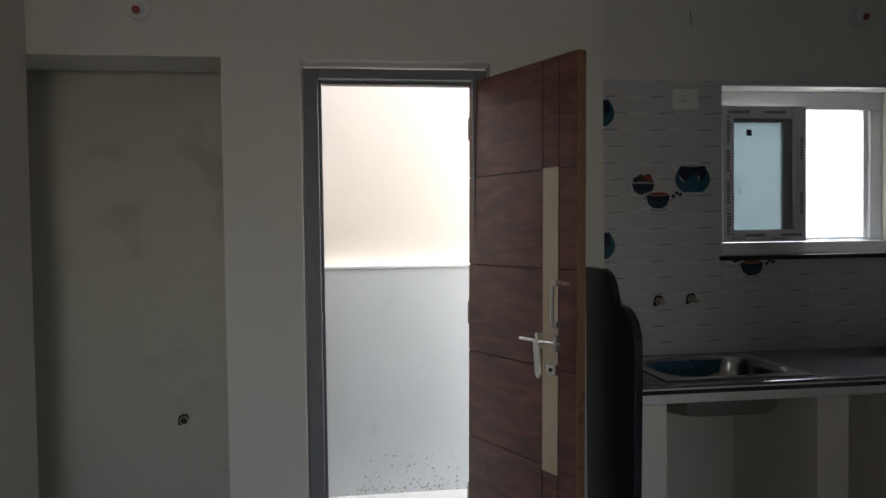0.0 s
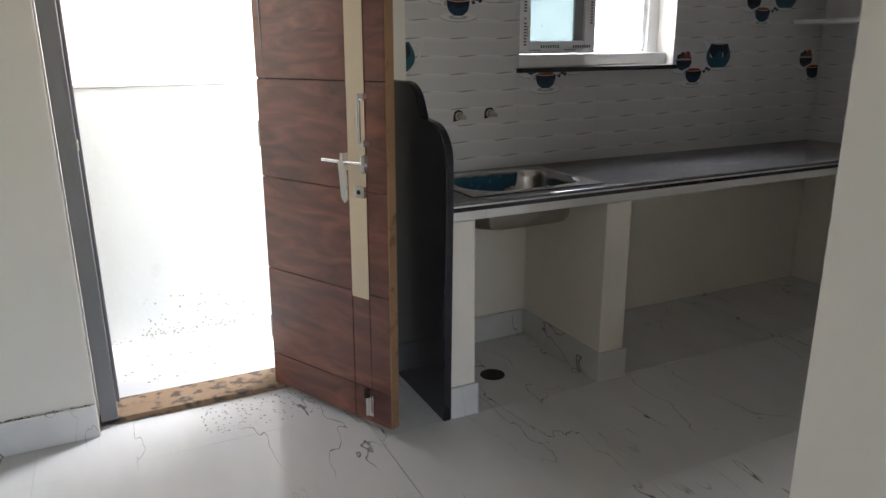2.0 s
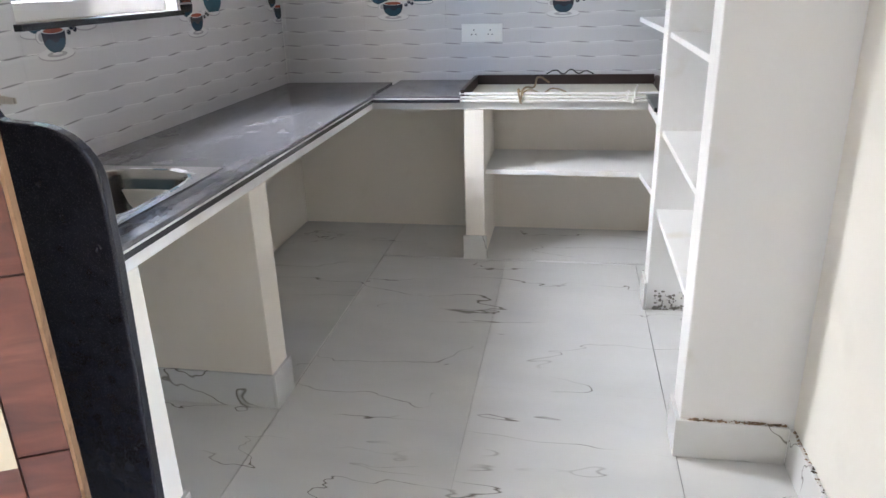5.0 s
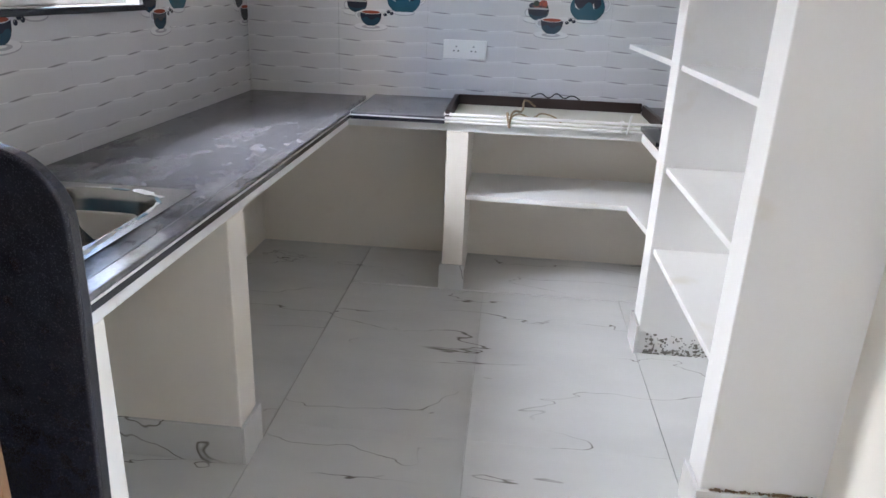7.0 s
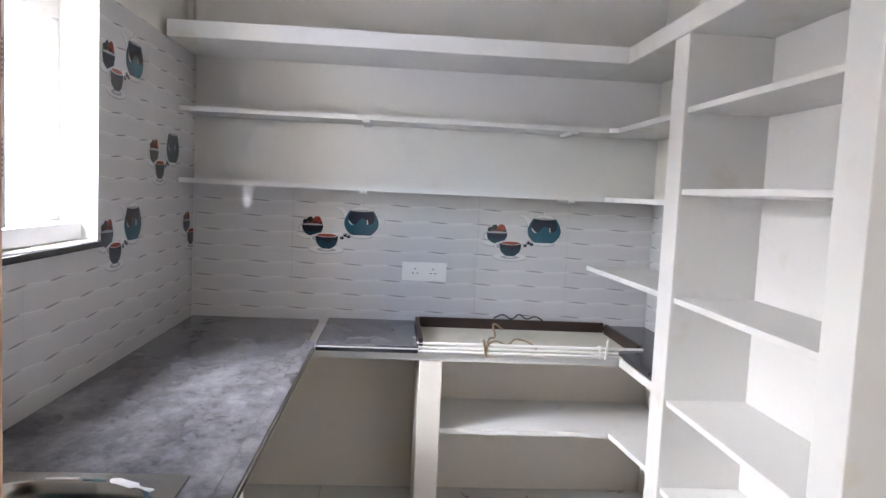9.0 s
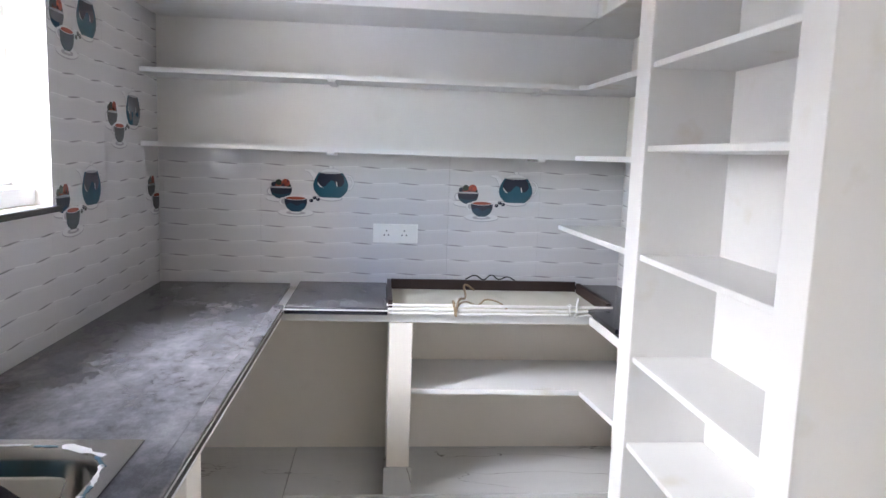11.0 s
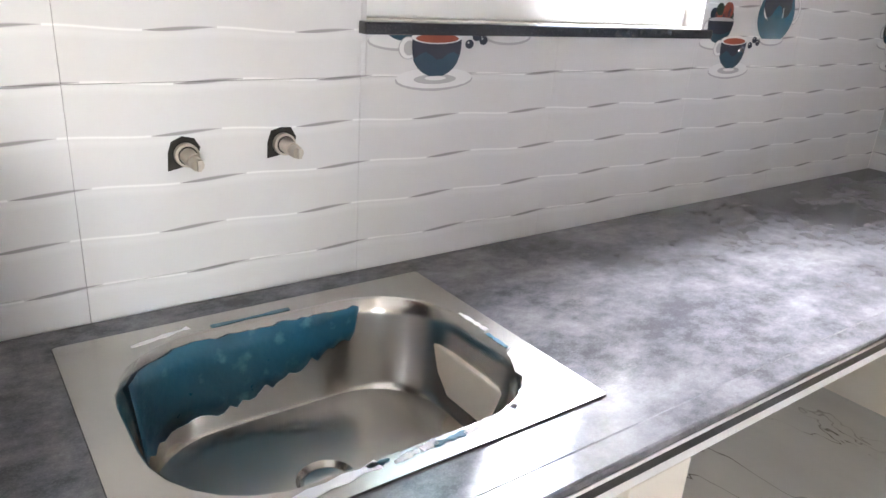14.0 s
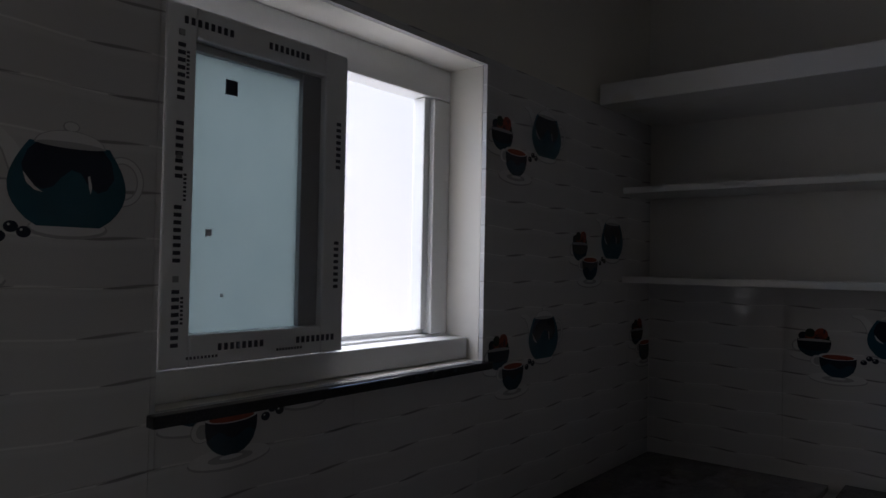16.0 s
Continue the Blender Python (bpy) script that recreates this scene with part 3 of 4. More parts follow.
end_top = thing("worktop", 4.3, 2.5, 0.823, "black granite worktop piece beside the hob cut-out", "worktop")
part("top_layer", boxed(4.016, 4.615, 2.345, 2.7785, 0.8462, 0.856, 0.004), TOP, end_top)
part("adhesive_line", boxed(4.0168, 4.05, 2.345, 2.7785, 0.8406, 0.8461), PALE, end_top)
part("edge_layer", boxed(4.017, 4.06, 2.345, 2.7785, 0.824, 0.8404, 0.002), BLACK, end_top)
side_top = thing("worktop", 4.2, 1.3, 0.823, "black granite worktop piece beside the tall shelves", "worktop")
part("top_layer", prism([(3.663, 1.142), (4.615, 1.142), (4.615, 1.36), (4.06, 1.36), (4.02, 1.473), (3.663, 1.473)], 2, 0.845, 0.862), BLACK, side_top)
part("edge_layer", boxed(3.663, 4.018, 1.412, 1.454, 0.824, 0.8448, 0.003), BLACK, side_top)
part("back_strip", boxed(4.565, 4.615, 1.362, 2.343, 0.845, 0.862, 0.003), BLACK, side_top)

# hob cut-out: battens, pale board and thin rods tied with twine
board = thing("hob_cutout", 4.3, 1.85, 0.823, "unfinished hob cut-out framed in dark battens", "hob opening")
part("board", boxed(4.05, 4.55, 1.39, 2.32, 0.8235, 0.838), RAW, board, "pale bare board")
part("batten", boxed(4.03, 4.56, 2.325, 2.344, 0.8235, 0.886, 0.002), FRAME, board)
part("batten", boxed(4.545, 4.562, 1.385, 2.324, 0.8235, 0.888, 0.002), FRAME, board)
part("batten", boxed(4.05, 4.544, 1.363, 1.383, 0.8235, 0.882, 0.002), FRAME, board)
rods = thing("rod_bundle", 4.03, 1.8, 0.84, "thin pale plastic rods tied with twine over the cut-out", "rods")
for i, (z, x) in enumerate(((0.848, 4.030), (0.866, 4.036), (0.832, 4.030))):
    smooth(part("rod", rod(bmesh.new(), (x, 2.35, z), (x, 1.36 if i else 1.30, z), 0.0065), PLASTIC, rods))


def strand(name, points, r, material, parent):
    cu = bpy.data.curves.new(name, "CURVE")
    cu.dimensions, cu.bevel_depth, cu.bevel_resolution = "3D", r, 1
    sp = cu.splines.new("BEZIER")
    sp.bezier_points.add(len(points) - 1)
    for bp, p in zip(sp.bezier_points, points):
        bp.co, bp.handle_left_type, bp.handle_right_type = p, "AUTO", "AUTO"
    cu.materials.append(material)
    ob = new(name, cu)
    ob.parent = parent
    if parent in BASE:
        ob.matrix_parent_inverse = BASE[parent]
    return ob


strand("twine", [(4.030, 2.055, 0.822), (4.020, 2.05, 0.85), (4.033, 2.045, 0.88), (4.15, 2.00, 0.878), (4.35, 1.97, 0.90), (4.38, 1.93, 0.87)], 0.005, TWINE, rods)
strand("twine", [(4.025, 2.06, 0.83), (4.036, 2.03, 0.879), (4.08, 1.95, 0.862), (4.13, 1.90, 0.876), (4.10, 1.82, 0.845), (4.07, 1.84, 0.842)], 0.004, TWINE, rods)
strand("twine", [(4.028, 2.05, 0.82), (4.018, 2.06, 0.86), (4.04, 2.065, 0.885), (4.06, 2.05, 0.85)], 0.005, TWINE, rods)
strand("twine", [(4.025, 1.53, 0.822), (4.018, 1.525, 0.85), (4.035, 1.52, 0.878), (4.06, 1.51, 0.90)], 0.005, PLASTIC, rods)
strand("twine", [(4.025, 1.55, 0.826), (4.016, 1.56, 0.855), (4.035, 1.55, 0.876), (4.05, 1.57, 0.86)], 0.004, PLASTIC, rods)
wire = thing("wire_scrap", 4.555, 1.8, 0.888, "scrap of dark wire on the batten", "wire")
strand("wire", [(4.552, 1.95, 0.893), (4.56, 1.90, 0.91), (4.545, 1.86, 0.893), (4.55, 1.82, 0.915), (4.56, 1.78, 0.893), (4.545, 1.74, 0.908), (4.55, 1.70, 0.891)], 0.0035, DARK, wire)

# granite end panel with its stepped, rounded head
prof = [(3.278, 0.001), (3.278, 1.275), (3.09, 1.275)]
prof += [(3.09 - 0.13 * math.sin(a), 1.165 + 0.11 * math.cos(a)) for a in [i * math.pi / 14 for i in range(1, 7)]]
prof += [(2.945, 1.155), (2.93, 1.150)]
prof += [(2.88 - 0.138 * math.sin(a), 1.02 + 0.125 * math.cos(a)) for a in [i * math.pi / 20 for i in range(1, 11)]]
prof += [(2.742, 0.87), (2.776, 0.001)]
gp = solid("end_panel", prism(prof, 0, 1.838, 1.870), BLACK, "black polished granite end panel with a curved top", "panel")
bv = gp.modifiers.new("edge", "BEVEL")
bv.width, bv.segments, bv.limit_method, bv.angle_limit = 0.006, 3, "ANGLE", radians(50)

# ---- sink ----


def rounded(x0, x1, y0, y1, r, n=7):
    out = []
    for cx, cy, a in ((x1 - r, y0 + r, -90), (x1 - r, y1 - r, 0), (x0 + r, y1 - r, 90), (x0 + r, y0 + r, 180)):
        out += [(cx + r * math.cos(radians(a + 90 * i / n)), cy + r * math.sin(radians(a + 90 * i / n))) for i in range(n + 1)]
    return out


sink = thing("sink", 2.34, 3.14, 0.70, "stainless steel kitchen sink with torn blue film", "sink")
bm = bmesh.new()
loops = []
for (x0, x1, y0, y1, r, z) in ((2.030, 2.652, 2.903, 3.392, 0.004, 0.8450), (2.031, 2.651, 2.904, 3.391, 0.006, 0.8480), (2.075, 2.612, 2.943, 3.345, 0.15, 0.8480),
                               (2.079, 2.608, 2.947, 3.341, 0.147, 0.8440), (2.085, 2.602, 2.953, 3.335, 0.143, 0.815), (2.098, 2.589, 2.966, 3.322, 0.135, 0.695),
                               (2.106, 2.581, 2.974, 3.314, 0.13, 0.682), (2.122, 2.565, 2.990, 3.298, 0.12, 0.677), (2.29, 2.38, 3.09, 3.18, 0.0449, 0.672), (2.297, 2.373, 3.097, 3.173, 0.0379, 0.664)):
    loops.append([bm.verts.new((x, y, z)) for x, y in rounded(x0, x1, y0, y1, r)])
for p, q in zip(loops, loops[1:]):
    for i in range(len(p)):
        j = (i + 1) % len(p)
        bm.faces.new((p[i], p[j], q[j], q[i]))
bm.faces.new(loops[-1])
bmesh.ops.recalc_face_normals(bm, faces=bm.faces)
bowl = smooth(part("bowl", bm, STEEL, sink), 35)
so = bowl.modifiers.new("sheet", "SOLIDIFY")
so.thickness, so.offset = 0.0012, -1
part("drain", rod(bmesh.new(), (2.335, 3.135, 0.645), (2.335, 3.135, 0.6665), 0.033, 20), CHROME, sink, "chrome drain")
part("strainer", rod(bmesh.new(), (2.335, 3.135, 0.6667), (2.335, 3.135, 0.6685), 0.014, 14), CHROME, sink)
part("overflow_rivet", rod(bmesh.new(), (2.52, 3.321, 0.715), (2.52, 3.312, 0.715), 0.007, 10), CHROME, sink)
rng = random.Random(4)


def wall_film(name, straight, arc, z_top, z_right, z_left, label):
    """Ragged film on the bowl's rear side, wrapped round its far corner. straight: x from, x to; arc: degrees round the corner."""
    bm = bmesh.new()
    path = [("s", straight[0] + (straight[1] - straight[0]) * i / 26) for i in range(27)]
    path += [("a", arc * i / 10) for i in range(1, 11)] if arc else []
    rows = []
    for n, (kind, v) in enumerate(path):
        k = n / (len(path) - 1)
        low = z_right + (z_left - z_right) * min(1, k * 1.5) + rng.uniform(-0.007, 0.007)
        if n == 0:
            low = z_top - 0.012
        col = []
        for m in range(5):
            z = (z_top + rng.uniform(-0.003, 0.003)) * (1 - m / 4) + low * m / 4
            inset = 0.0035 + 0.013 * (0.815 - z) / 0.12
            if kind == "s":
                col.append(bm.verts.new((v, 3.335 - inset, z)))
            else:
                r = 0.143 - inset
                col.append(bm.verts.new((2.228 - r * math.sin(radians(v)), 3.192 + r * math.cos(radians(v)), z)))
        rows.append(col)
    for p, q in zip(rows, rows[1:]):
        for m in range(4):
            bm.faces.new((p[m], q[m], q[m + 1], p[m + 1]))
    ob = smooth(part(name, bm, BLUE, sink, label), 60)
    sheet = ob.modifiers.new("sheet", "SOLIDIFY")
    sheet.thickness = 0.0006
    return ob


wall_film("film_scrap", (2.495, 2.228), 62, 0.836, 0.785, 0.708, "torn blue protective film")


def rim_scrap(x, y, length, width, turn, material):
    """A curled scrap of film left on the rim."""
    n = 9
    side = [(length * (i / n - 0.5), width * (0.25 + 0.75 * rng.random())) for i in range(n + 1)]
    pts = [(u, v * 0.5) for u, v in side] + [(u, -v * 0.5) for u, v in side[::-1]]
    ca, sa = math.cos(radians(turn)), math.sin(radians(turn))
    part("film_scrap", prism([(x + u * ca - v * sa, y + u * sa + v * ca) for u, v in pts], 2, 0.8484, 0.8492), material, sink)


for scrap in ((2.20, 2.928, 0.20, 0.020, 4, PALE), (2.335, 2.930, 0.035, 0.012, 8, PALE), (2.40, 2.932, 0.05, 0.012, 3, BLUE), (2.37, 2.934, 0.025, 0.014, 10, PALE),
              (2.47, 2.939, 0.10, 0.016, 10, PALE), (2.535, 2.958, 0.06, 0.014, 34, BLUE), (2.590, 3.012, 0.12, 0.030, 62, PALE), (2.612, 3.10, 0.05, 0.010, 88, BLUE),
              (2.618, 3.17, 0.07, 0.012, 92, PALE), (2.30, 2.936, 0.03, 0.010, 0, BLUE), (2.17, 3.352, 0.09, 0.012, 14, PALE), (2.31, 3.352, 0.13, 0.010, 1, BLUE)):
    rim_scrap(*scrap)
for i in range(5):
    part("stamped_mark", boxed(2.075 + i * 0.008, 2.080 + i * 0.008, 2.922, 2.932, 0.8484, 0.8490), SHADE, sink)

# ---- plumbing stubs and drains ----


def pipe_stub(name, x, y, z, reach, label):
    ob = thing(name, x, y, z, label, "pipe")
    r = random.Random(int(x * 1000))
    corners = [(-0.026, -0.024), (-0.028, 0.004), (-0.020, 0.022), (-0.004, 0.028), (0.014, 0.026), (0.022, 0.010), (0.018, -0.006), (0.004, -0.017), (-0.012, -0.022)]
    o = [(x + u * r.uniform(0.92, 1.1), z + v * r.uniform(0.92, 1.1)) for u, v in corners]
    part("chipped_hole", prism(o, 1, y - 0.0015, y + 0.004), DARK, ob)
    smooth(part("collar", rod(bmesh.new(), (x, y + 0.003, z), (x, y - 0.012, z), 0.0185, 20), PVC, ob))
    part("bore", rod(bmesh.new(), (x, y - 0.0122, z), (x, y - 0.0128, z), 0.0145, 18), DARK, ob)
    if reach:
        smooth(part("plug", rod(bmesh.new(), (x, y - 0.013, z), (x, y - 0.013 - reach * 0.6, z - 0.002), 0.0125, 14, 0.0115), PVC, ob))
        for k in range(3):
            d = 0.013 + reach * (0.62 + 0.13 * k)
            smooth(part("thread", rod(bmesh.new(), (x, y - d, z - 0.003), (x, y - d - 0.005, z - 0.003), 0.0105, 12, 0.0095), PVC, ob))
        part("key", boxed(x - 0.003, x + 0.003, y - 0.020 - reach, y - 0.013 - reach, z - 0.011, z + 0.006, 0.001), PVC, ob)
    return ob


pipe_stub("pipe_stub", 2.255, 3.46, 1.095, 0.05, "plugged water pipe stub in a chipped tile")
pipe_stub("pipe_stub", 2.415, 3.46, 1.100, 0.05, "plugged water pipe stub in a chipped tile")
pipe_stub("pipe_stub", 0.07, 3.63, 0.595, 0.0, "capped pipe in the recess wall")
dr = thing("floor_drain", -0.15, 3.30, 0.0, "square dark steel floor drain", "drain")
part("plate", boxed(-0.235, -0.075, 3.225, 3.365, 0.0005, 0.004, 0.001), GREY, dr)
for i in range(4):
    part("slot", boxed(-0.205, -0.105, 3.25 + i * 0.026, 3.262 + i * 0.026, 0.0045, 0.0055), DARK, dr)
solid("drain_hole", rod(bmesh.new(), (2.21, 3.05, 0.0005), (2.21, 3.05, 0.002), 0.055, 24), DARK, "open round drain hole in the floor", "drain hole")

# ---- shelves ----
tall = thing("tall_shelves", 3.08, 1.28, 0, "tall white masonry open shelving", "shelving")
part("pier", boxed(2.505, 2.635, 1.128, 1.460, 0, 2.113, 0.005), WHITE, tall)
part("upright", boxed(3.53, 3.66, 1.139, 1.460, 0, 2.113, 0.005), WHITE, tall)
part("back", boxed(2.637, 3.528, 1.139, 1.148, 0, 2.113), WHITE, tall)
for z in (0.465, 0.795, 1.175, 1.565, 1.855):
    part("shelf", boxed(2.637, 3.528, 1.149, 1.450, z - 0.022, z, 0.004), WHITE, tall)
loft = thing("loft_slab", 4.1, 1.9, 2.13, "white concrete loft slab along two walls", "loft", kind="structure")
part("slab", boxed(4.165, 4.63, 1.467, 3.458, 2.115, 2.188, 0.006), WHITE, loft)
part("slab", boxed(2.505, 4.63, 1.139, 1.465, 2.115, 2.188, 0.006), WHITE, loft)
for z in (1.85, 1.525):
    sh = thing("wall_shelf", 4.5, 2.4, z, "thin white L-shaped wall shelf", "shelf", "kitchen wall shelves")
    part("board", prism([(4.365, 3.458), (4.619, 3.458), (4.619, 1.142), (3.662, 1.142), (3.662, 1.44), (4.33, 1.44), (4.365, 1.475)], 2, z - 0.022, z), WHITE, sh)
    for y in (2.60, 1.62):
        part("bracket", boxed(4.355, 4.60, y, y + 0.035, z - 0.036, z - 0.0225, 0.003), WHITE, sh)
sh = thing("wall_shelf", 4.2, 1.3, 1.17, "short white side shelf above the worktop", "shelf", "kitchen wall shelves")
part("board", prism([(3.662, 1.142), (4.619, 1.142), (4.619, 1.472), (3.662, 1.44)], 2, 1.15, 1.172), WHITE, sh)
sh = thing("base_shelf", 4.3, 1.8, 0.47, "white L-shaped shelf under the worktop", "shelf")
part("support_lip", boxed(4.545, 4.558, 1.16, 2.22, 0.436, 0.4495, 0.002), WHITE, sh)
part("board", prism([(4.10, 2.233), (4.558, 2.233), (4.558, 1.145), (3.662, 1.145), (3.662, 1.435), (4.085, 1.473)], 2, 0.45, 0.473), WHITE, sh)

# ---- skirting ----


def skirt(x0, x1, y0, y1, h=0.13):
    return solid("baseboard", boxed(x0, x1, y0, y1, 0, h, 0.002), MARBLE, "marble-look tile skirting", "skirting", "structure")


skirt(0.313, 0.638, 3.266, 3.279), skirt(0.313, 0.324, 3.28, 3.555)
skirt(1.434, 1.836, 3.266, 3.279)
skirt(-0.56, 0.325, 3.617, 3.629)
skirt(1.876, 1.995, 2.785, 2.797), skirt(1.986, 1.997, 2.798, 3.39)
skirt(2.578, 2.730, 2.785, 2.797), skirt(2.578, 2.589, 2.798, 3.39), skirt(2.719, 2.730, 2.798, 2.885)
skirt(1.998, 2.577, 3.392, 3.404)
skirt(4.042, 4.054, 2.223, 2.347), skirt(4.055, 4.16, 2.336, 2.347)
skirt(2.492, 2.504, 1.152, 1.473), skirt(2.505, 2.640, 1.461, 1.473)
skirt(3.518, 3.668, 1.461, 1.473)
skirt(1.573, 2.491, 1.139, 1.151), skirt(1.573, 1.584, 0.90, 1.138)

# ---- sockets and lamp holders ----


def socket(axis, a, z, w, h, label):
    """A white plate; axis 0: on the window wall at x = a, 1: on the end wall at y = a."""
    ob = thing("wall_socket", a if axis == 0 else E, 3.46 if axis == 0 else a, z, label, "socket")

    def b(p, q, r, s, d0, d1, bev=0.0):
        if axis == 0:
            return boxed(a + p, a + q, 3.459 - d1, 3.459 - d0, z + r, z + s, bev)
        return boxed(E - 0.002 - d1, E - 0.002 - d0, a - q, a - p, z + r, z + s, bev)
    part("plate", b(0, w, 0, h, 0, 0.009, 0.003), PLASTIC, ob)
    for c in ((0.30, 0.70) if w > 0.15 else (0.35,)):
        for du, dv in ((0, 0.014), (-0.011, -0.008), (0.011, -0.008)):
            part("hole", b(w * c + du - 0.003, w * c + du + 0.003, h / 2 + dv - 0.003, h / 2 + dv + 0.003, 0.0092, 0.0098), DARK, ob)
    part("switch", b(w * 0.44 if w > 0.15 else w * 0.72, w * 0.56 if w > 0.15 else w * 0.86, h * 0.3, h * 0.7, 0.0092, 0.012, 0.001), PLASTIC, ob)
    return ob


socket(1, 2.42, 1.06, 0.225, 0.095, "white double socket on the tiled wall")
socket(0, 2.325, 1.985, 0.125, 0.095, "white single socket beside the window")


def holder(x, y, z):
    ob = thing("lamp_holder", x, y, z, "empty white bulb holder on the wall", "lamp holder")
    smooth(part("base", rod(bmesh.new(), (x, y, z), (x, y - 0.018, z), 0.045, 24, 0.040), PLASTIC, ob))
    smooth(part("neck", rod(bmesh.new(), (x, y - 0.0185, z), (x, y - 0.05, z - 0.014), 0.024, 20, 0.021), PLASTIC, ob))
    part("socket_mouth", rod(bmesh.new(), (x, y - 0.0505, z - 0.0142), (x, y - 0.053, z - 0.0152), 0.017, 18), TEA, ob)


holder(0.02, 3.279, 2.33)
holder(3.28, 3.474, 2.44)

# ---- printed motifs: bowl of fruit, cup, beans and pot ----


def disc(cx, cz, rx, rz, n=20, a0=0.0, a1=360.0):
    return [(cx + rx * math.cos(radians(a0 + (a1 - a0) * i / n)), cz + rz * math.sin(radians(a0 + (a1 - a0) * i / n))) for i in range(n if a1 - a0 >= 360 else n + 1)]


def cup_shape(cx, cz, w, h):
    return [(cx - w, cz + h)] + [(cx - w * math.cos(radians(a)), cz + h * 0.5 - h * 1.5 * math.sin(radians(a))) for a in range(0, 181, 15)] + [(cx + w, cz + h)]


def swell(pts, d):
    """The outline pushed out from its middle, for a printed contour."""
    cx, cz = sum(p[0] for p in pts) / len(pts), sum(p[1] for p in pts) / len(pts)
    out = []
    for x, z in pts:
        k = 1 + d / max(0.004, math.hypot(x - cx, z - cz))
        out.append((cx + (x - cx) * k, cz + (z - cz) * k))
    return out


def cup_glaze(cx, cz, w, h):
    """Lower part of a cup, below a sagging glaze line."""
    top = [(cx + w * (0.93 - 1.86 * i / 8), cz + h * (0.12 + 0.22 * math.sin(i * 1.3))) for i in range(9)]
    low = [(cx - w * math.cos(radians(a)), cz + h * 0.5 - h * 1.5 * math.sin(radians(a))) for a in range(30, 151, 15)]
    return top + low


def motif_shapes():
    out = []
    for name, pts in (("saucer", disc(0.072, -0.096, 0.086, 0.019)), ("bowl_saucer", disc(-0.004, -0.028, 0.068, 0.015))):
        out.append((name + "_contour", [(x, z - 0.003) for x, z in swell(pts, 0.0022)], SHADE, 0))
        out.append((name, pts, PALE, 1))
    out.append(("saucer_well", disc(0.072, -0.098, 0.048, 0.009), SHADE, 2))
    out.append(("bowl_handle", disc(-0.052, 0.006, 0.018, 0.020, 14), SHADE, 0))
    out.append(("bowl_handle_gap", disc(-0.051, 0.006, 0.014, 0.016, 14), PALE, 1))
    out.append(("bowl", cup_shape(0, 0.0, 0.052, 0.030), NAVY, 2))
    out.append(("bowl_glaze", cup_glaze(0, 0.0, 0.052, 0.030), DEEP, 3))
    for i, (x, z, r) in enumerate(((-0.034, 0.040, 0.015), (-0.012, 0.051, 0.016), (0.022, 0.049, 0.021), (-0.010, 0.036, 0.019), (0.036, 0.036, 0.012), (0.014, 0.034, 0.013))):
        out.append(("fruit", disc(x, z, r, r * 0.95, 14), (NAVY, LEAF, FRUIT, TEA, LEAF, NAVY)[i], 3 + i % 3))
    out.append(("bowl_rim", disc(0, 0.026, 0.053, 0.006), SHADE, 6))
    out.append(("bowl_lip", cup_shape(0, 0.007, 0.0525, 0.016), NAVY, 7))
    out.append(("cup_handle", disc(0.010, -0.042, 0.021, 0.020), SHADE, 7))
    out.append(("cup_handle_loop", disc(0.010, -0.042, 0.0195, 0.0185), PALE, 8))
    out.append(("cup_handle_gap", disc(0.012, -0.042, 0.0125, 0.013), SHADE, 9))
    out.append(("cup", cup_shape(0.072, -0.058, 0.055, 0.034), NAVY, 10))
    out.append(("cup_glaze", cup_glaze(0.072, -0.060, 0.055, 0.034), DEEP, 11))
    out.append(("cup_foot", disc(0.072, -0.096, 0.024, 0.004), PALE, 12))
    out.append(("cup_rim", disc(0.072, -0.023, 0.057, 0.0120), PALE, 12))
    out.append(("tea", disc(0.072, -0.025, 0.048, 0.0080), TEA, 13))
    for x, z in ((0.147, -0.035), (0.163, -0.021), (0.180, -0.028)):
        out.append(("bean", disc(x, z, 0.010, 0.0085, 12), NAVY, 2))
        out.append(("bean_glint", disc(x - 0.003, z + 0.003, 0.002, 0.002, 6), PALE, 3))
    out.append(("pot_foot_contour", disc(0.242, -0.021, 0.059, 0.016), SHADE, 0))
    out.append(("pot_foot", disc(0.242, -0.019, 0.055, 0.013), PALE, 1))
    side = [(0.046 + 0.040 * math.sin(math.pi * 0.9 * (t / 12) ** 0.8), -0.018 + 0.124 * t / 12) for t in range(13)]
    pot = [(0.242 - w, z) for w, z in side[::-1]] + [(0.242 + w, z) for w, z in side]
    spout = [(0.176, 0.036), (0.160, 0.058), (0.150, 0.086), (0.136, 0.106), (0.114, 0.112), (0.114, 0.119), (0.146, 0.118), (0.164, 0.102), (0.180, 0.080)]
    out.append(("spout_contour", [(x - 0.0018, z - 0.0018) for x, z in spout], SHADE, 0))
    out.append(("spout", spout, PALE, 1))
    for name, grow, material, level in (("pot_handle_contour", 0.0022, SHADE, 0), ("pot_handle", 0.0, PALE, 1)):
        ring = disc(0.322, 0.058, 0.034 + grow, 0.038 + grow, 20, -125, 125)
        inner = disc(0.322, 0.058, 0.026 - grow, 0.030 - grow, 20, 125, -125)
        out.append((name, ring + inner, material, level))
    out.append(("pot", pot, TEAL, 2))
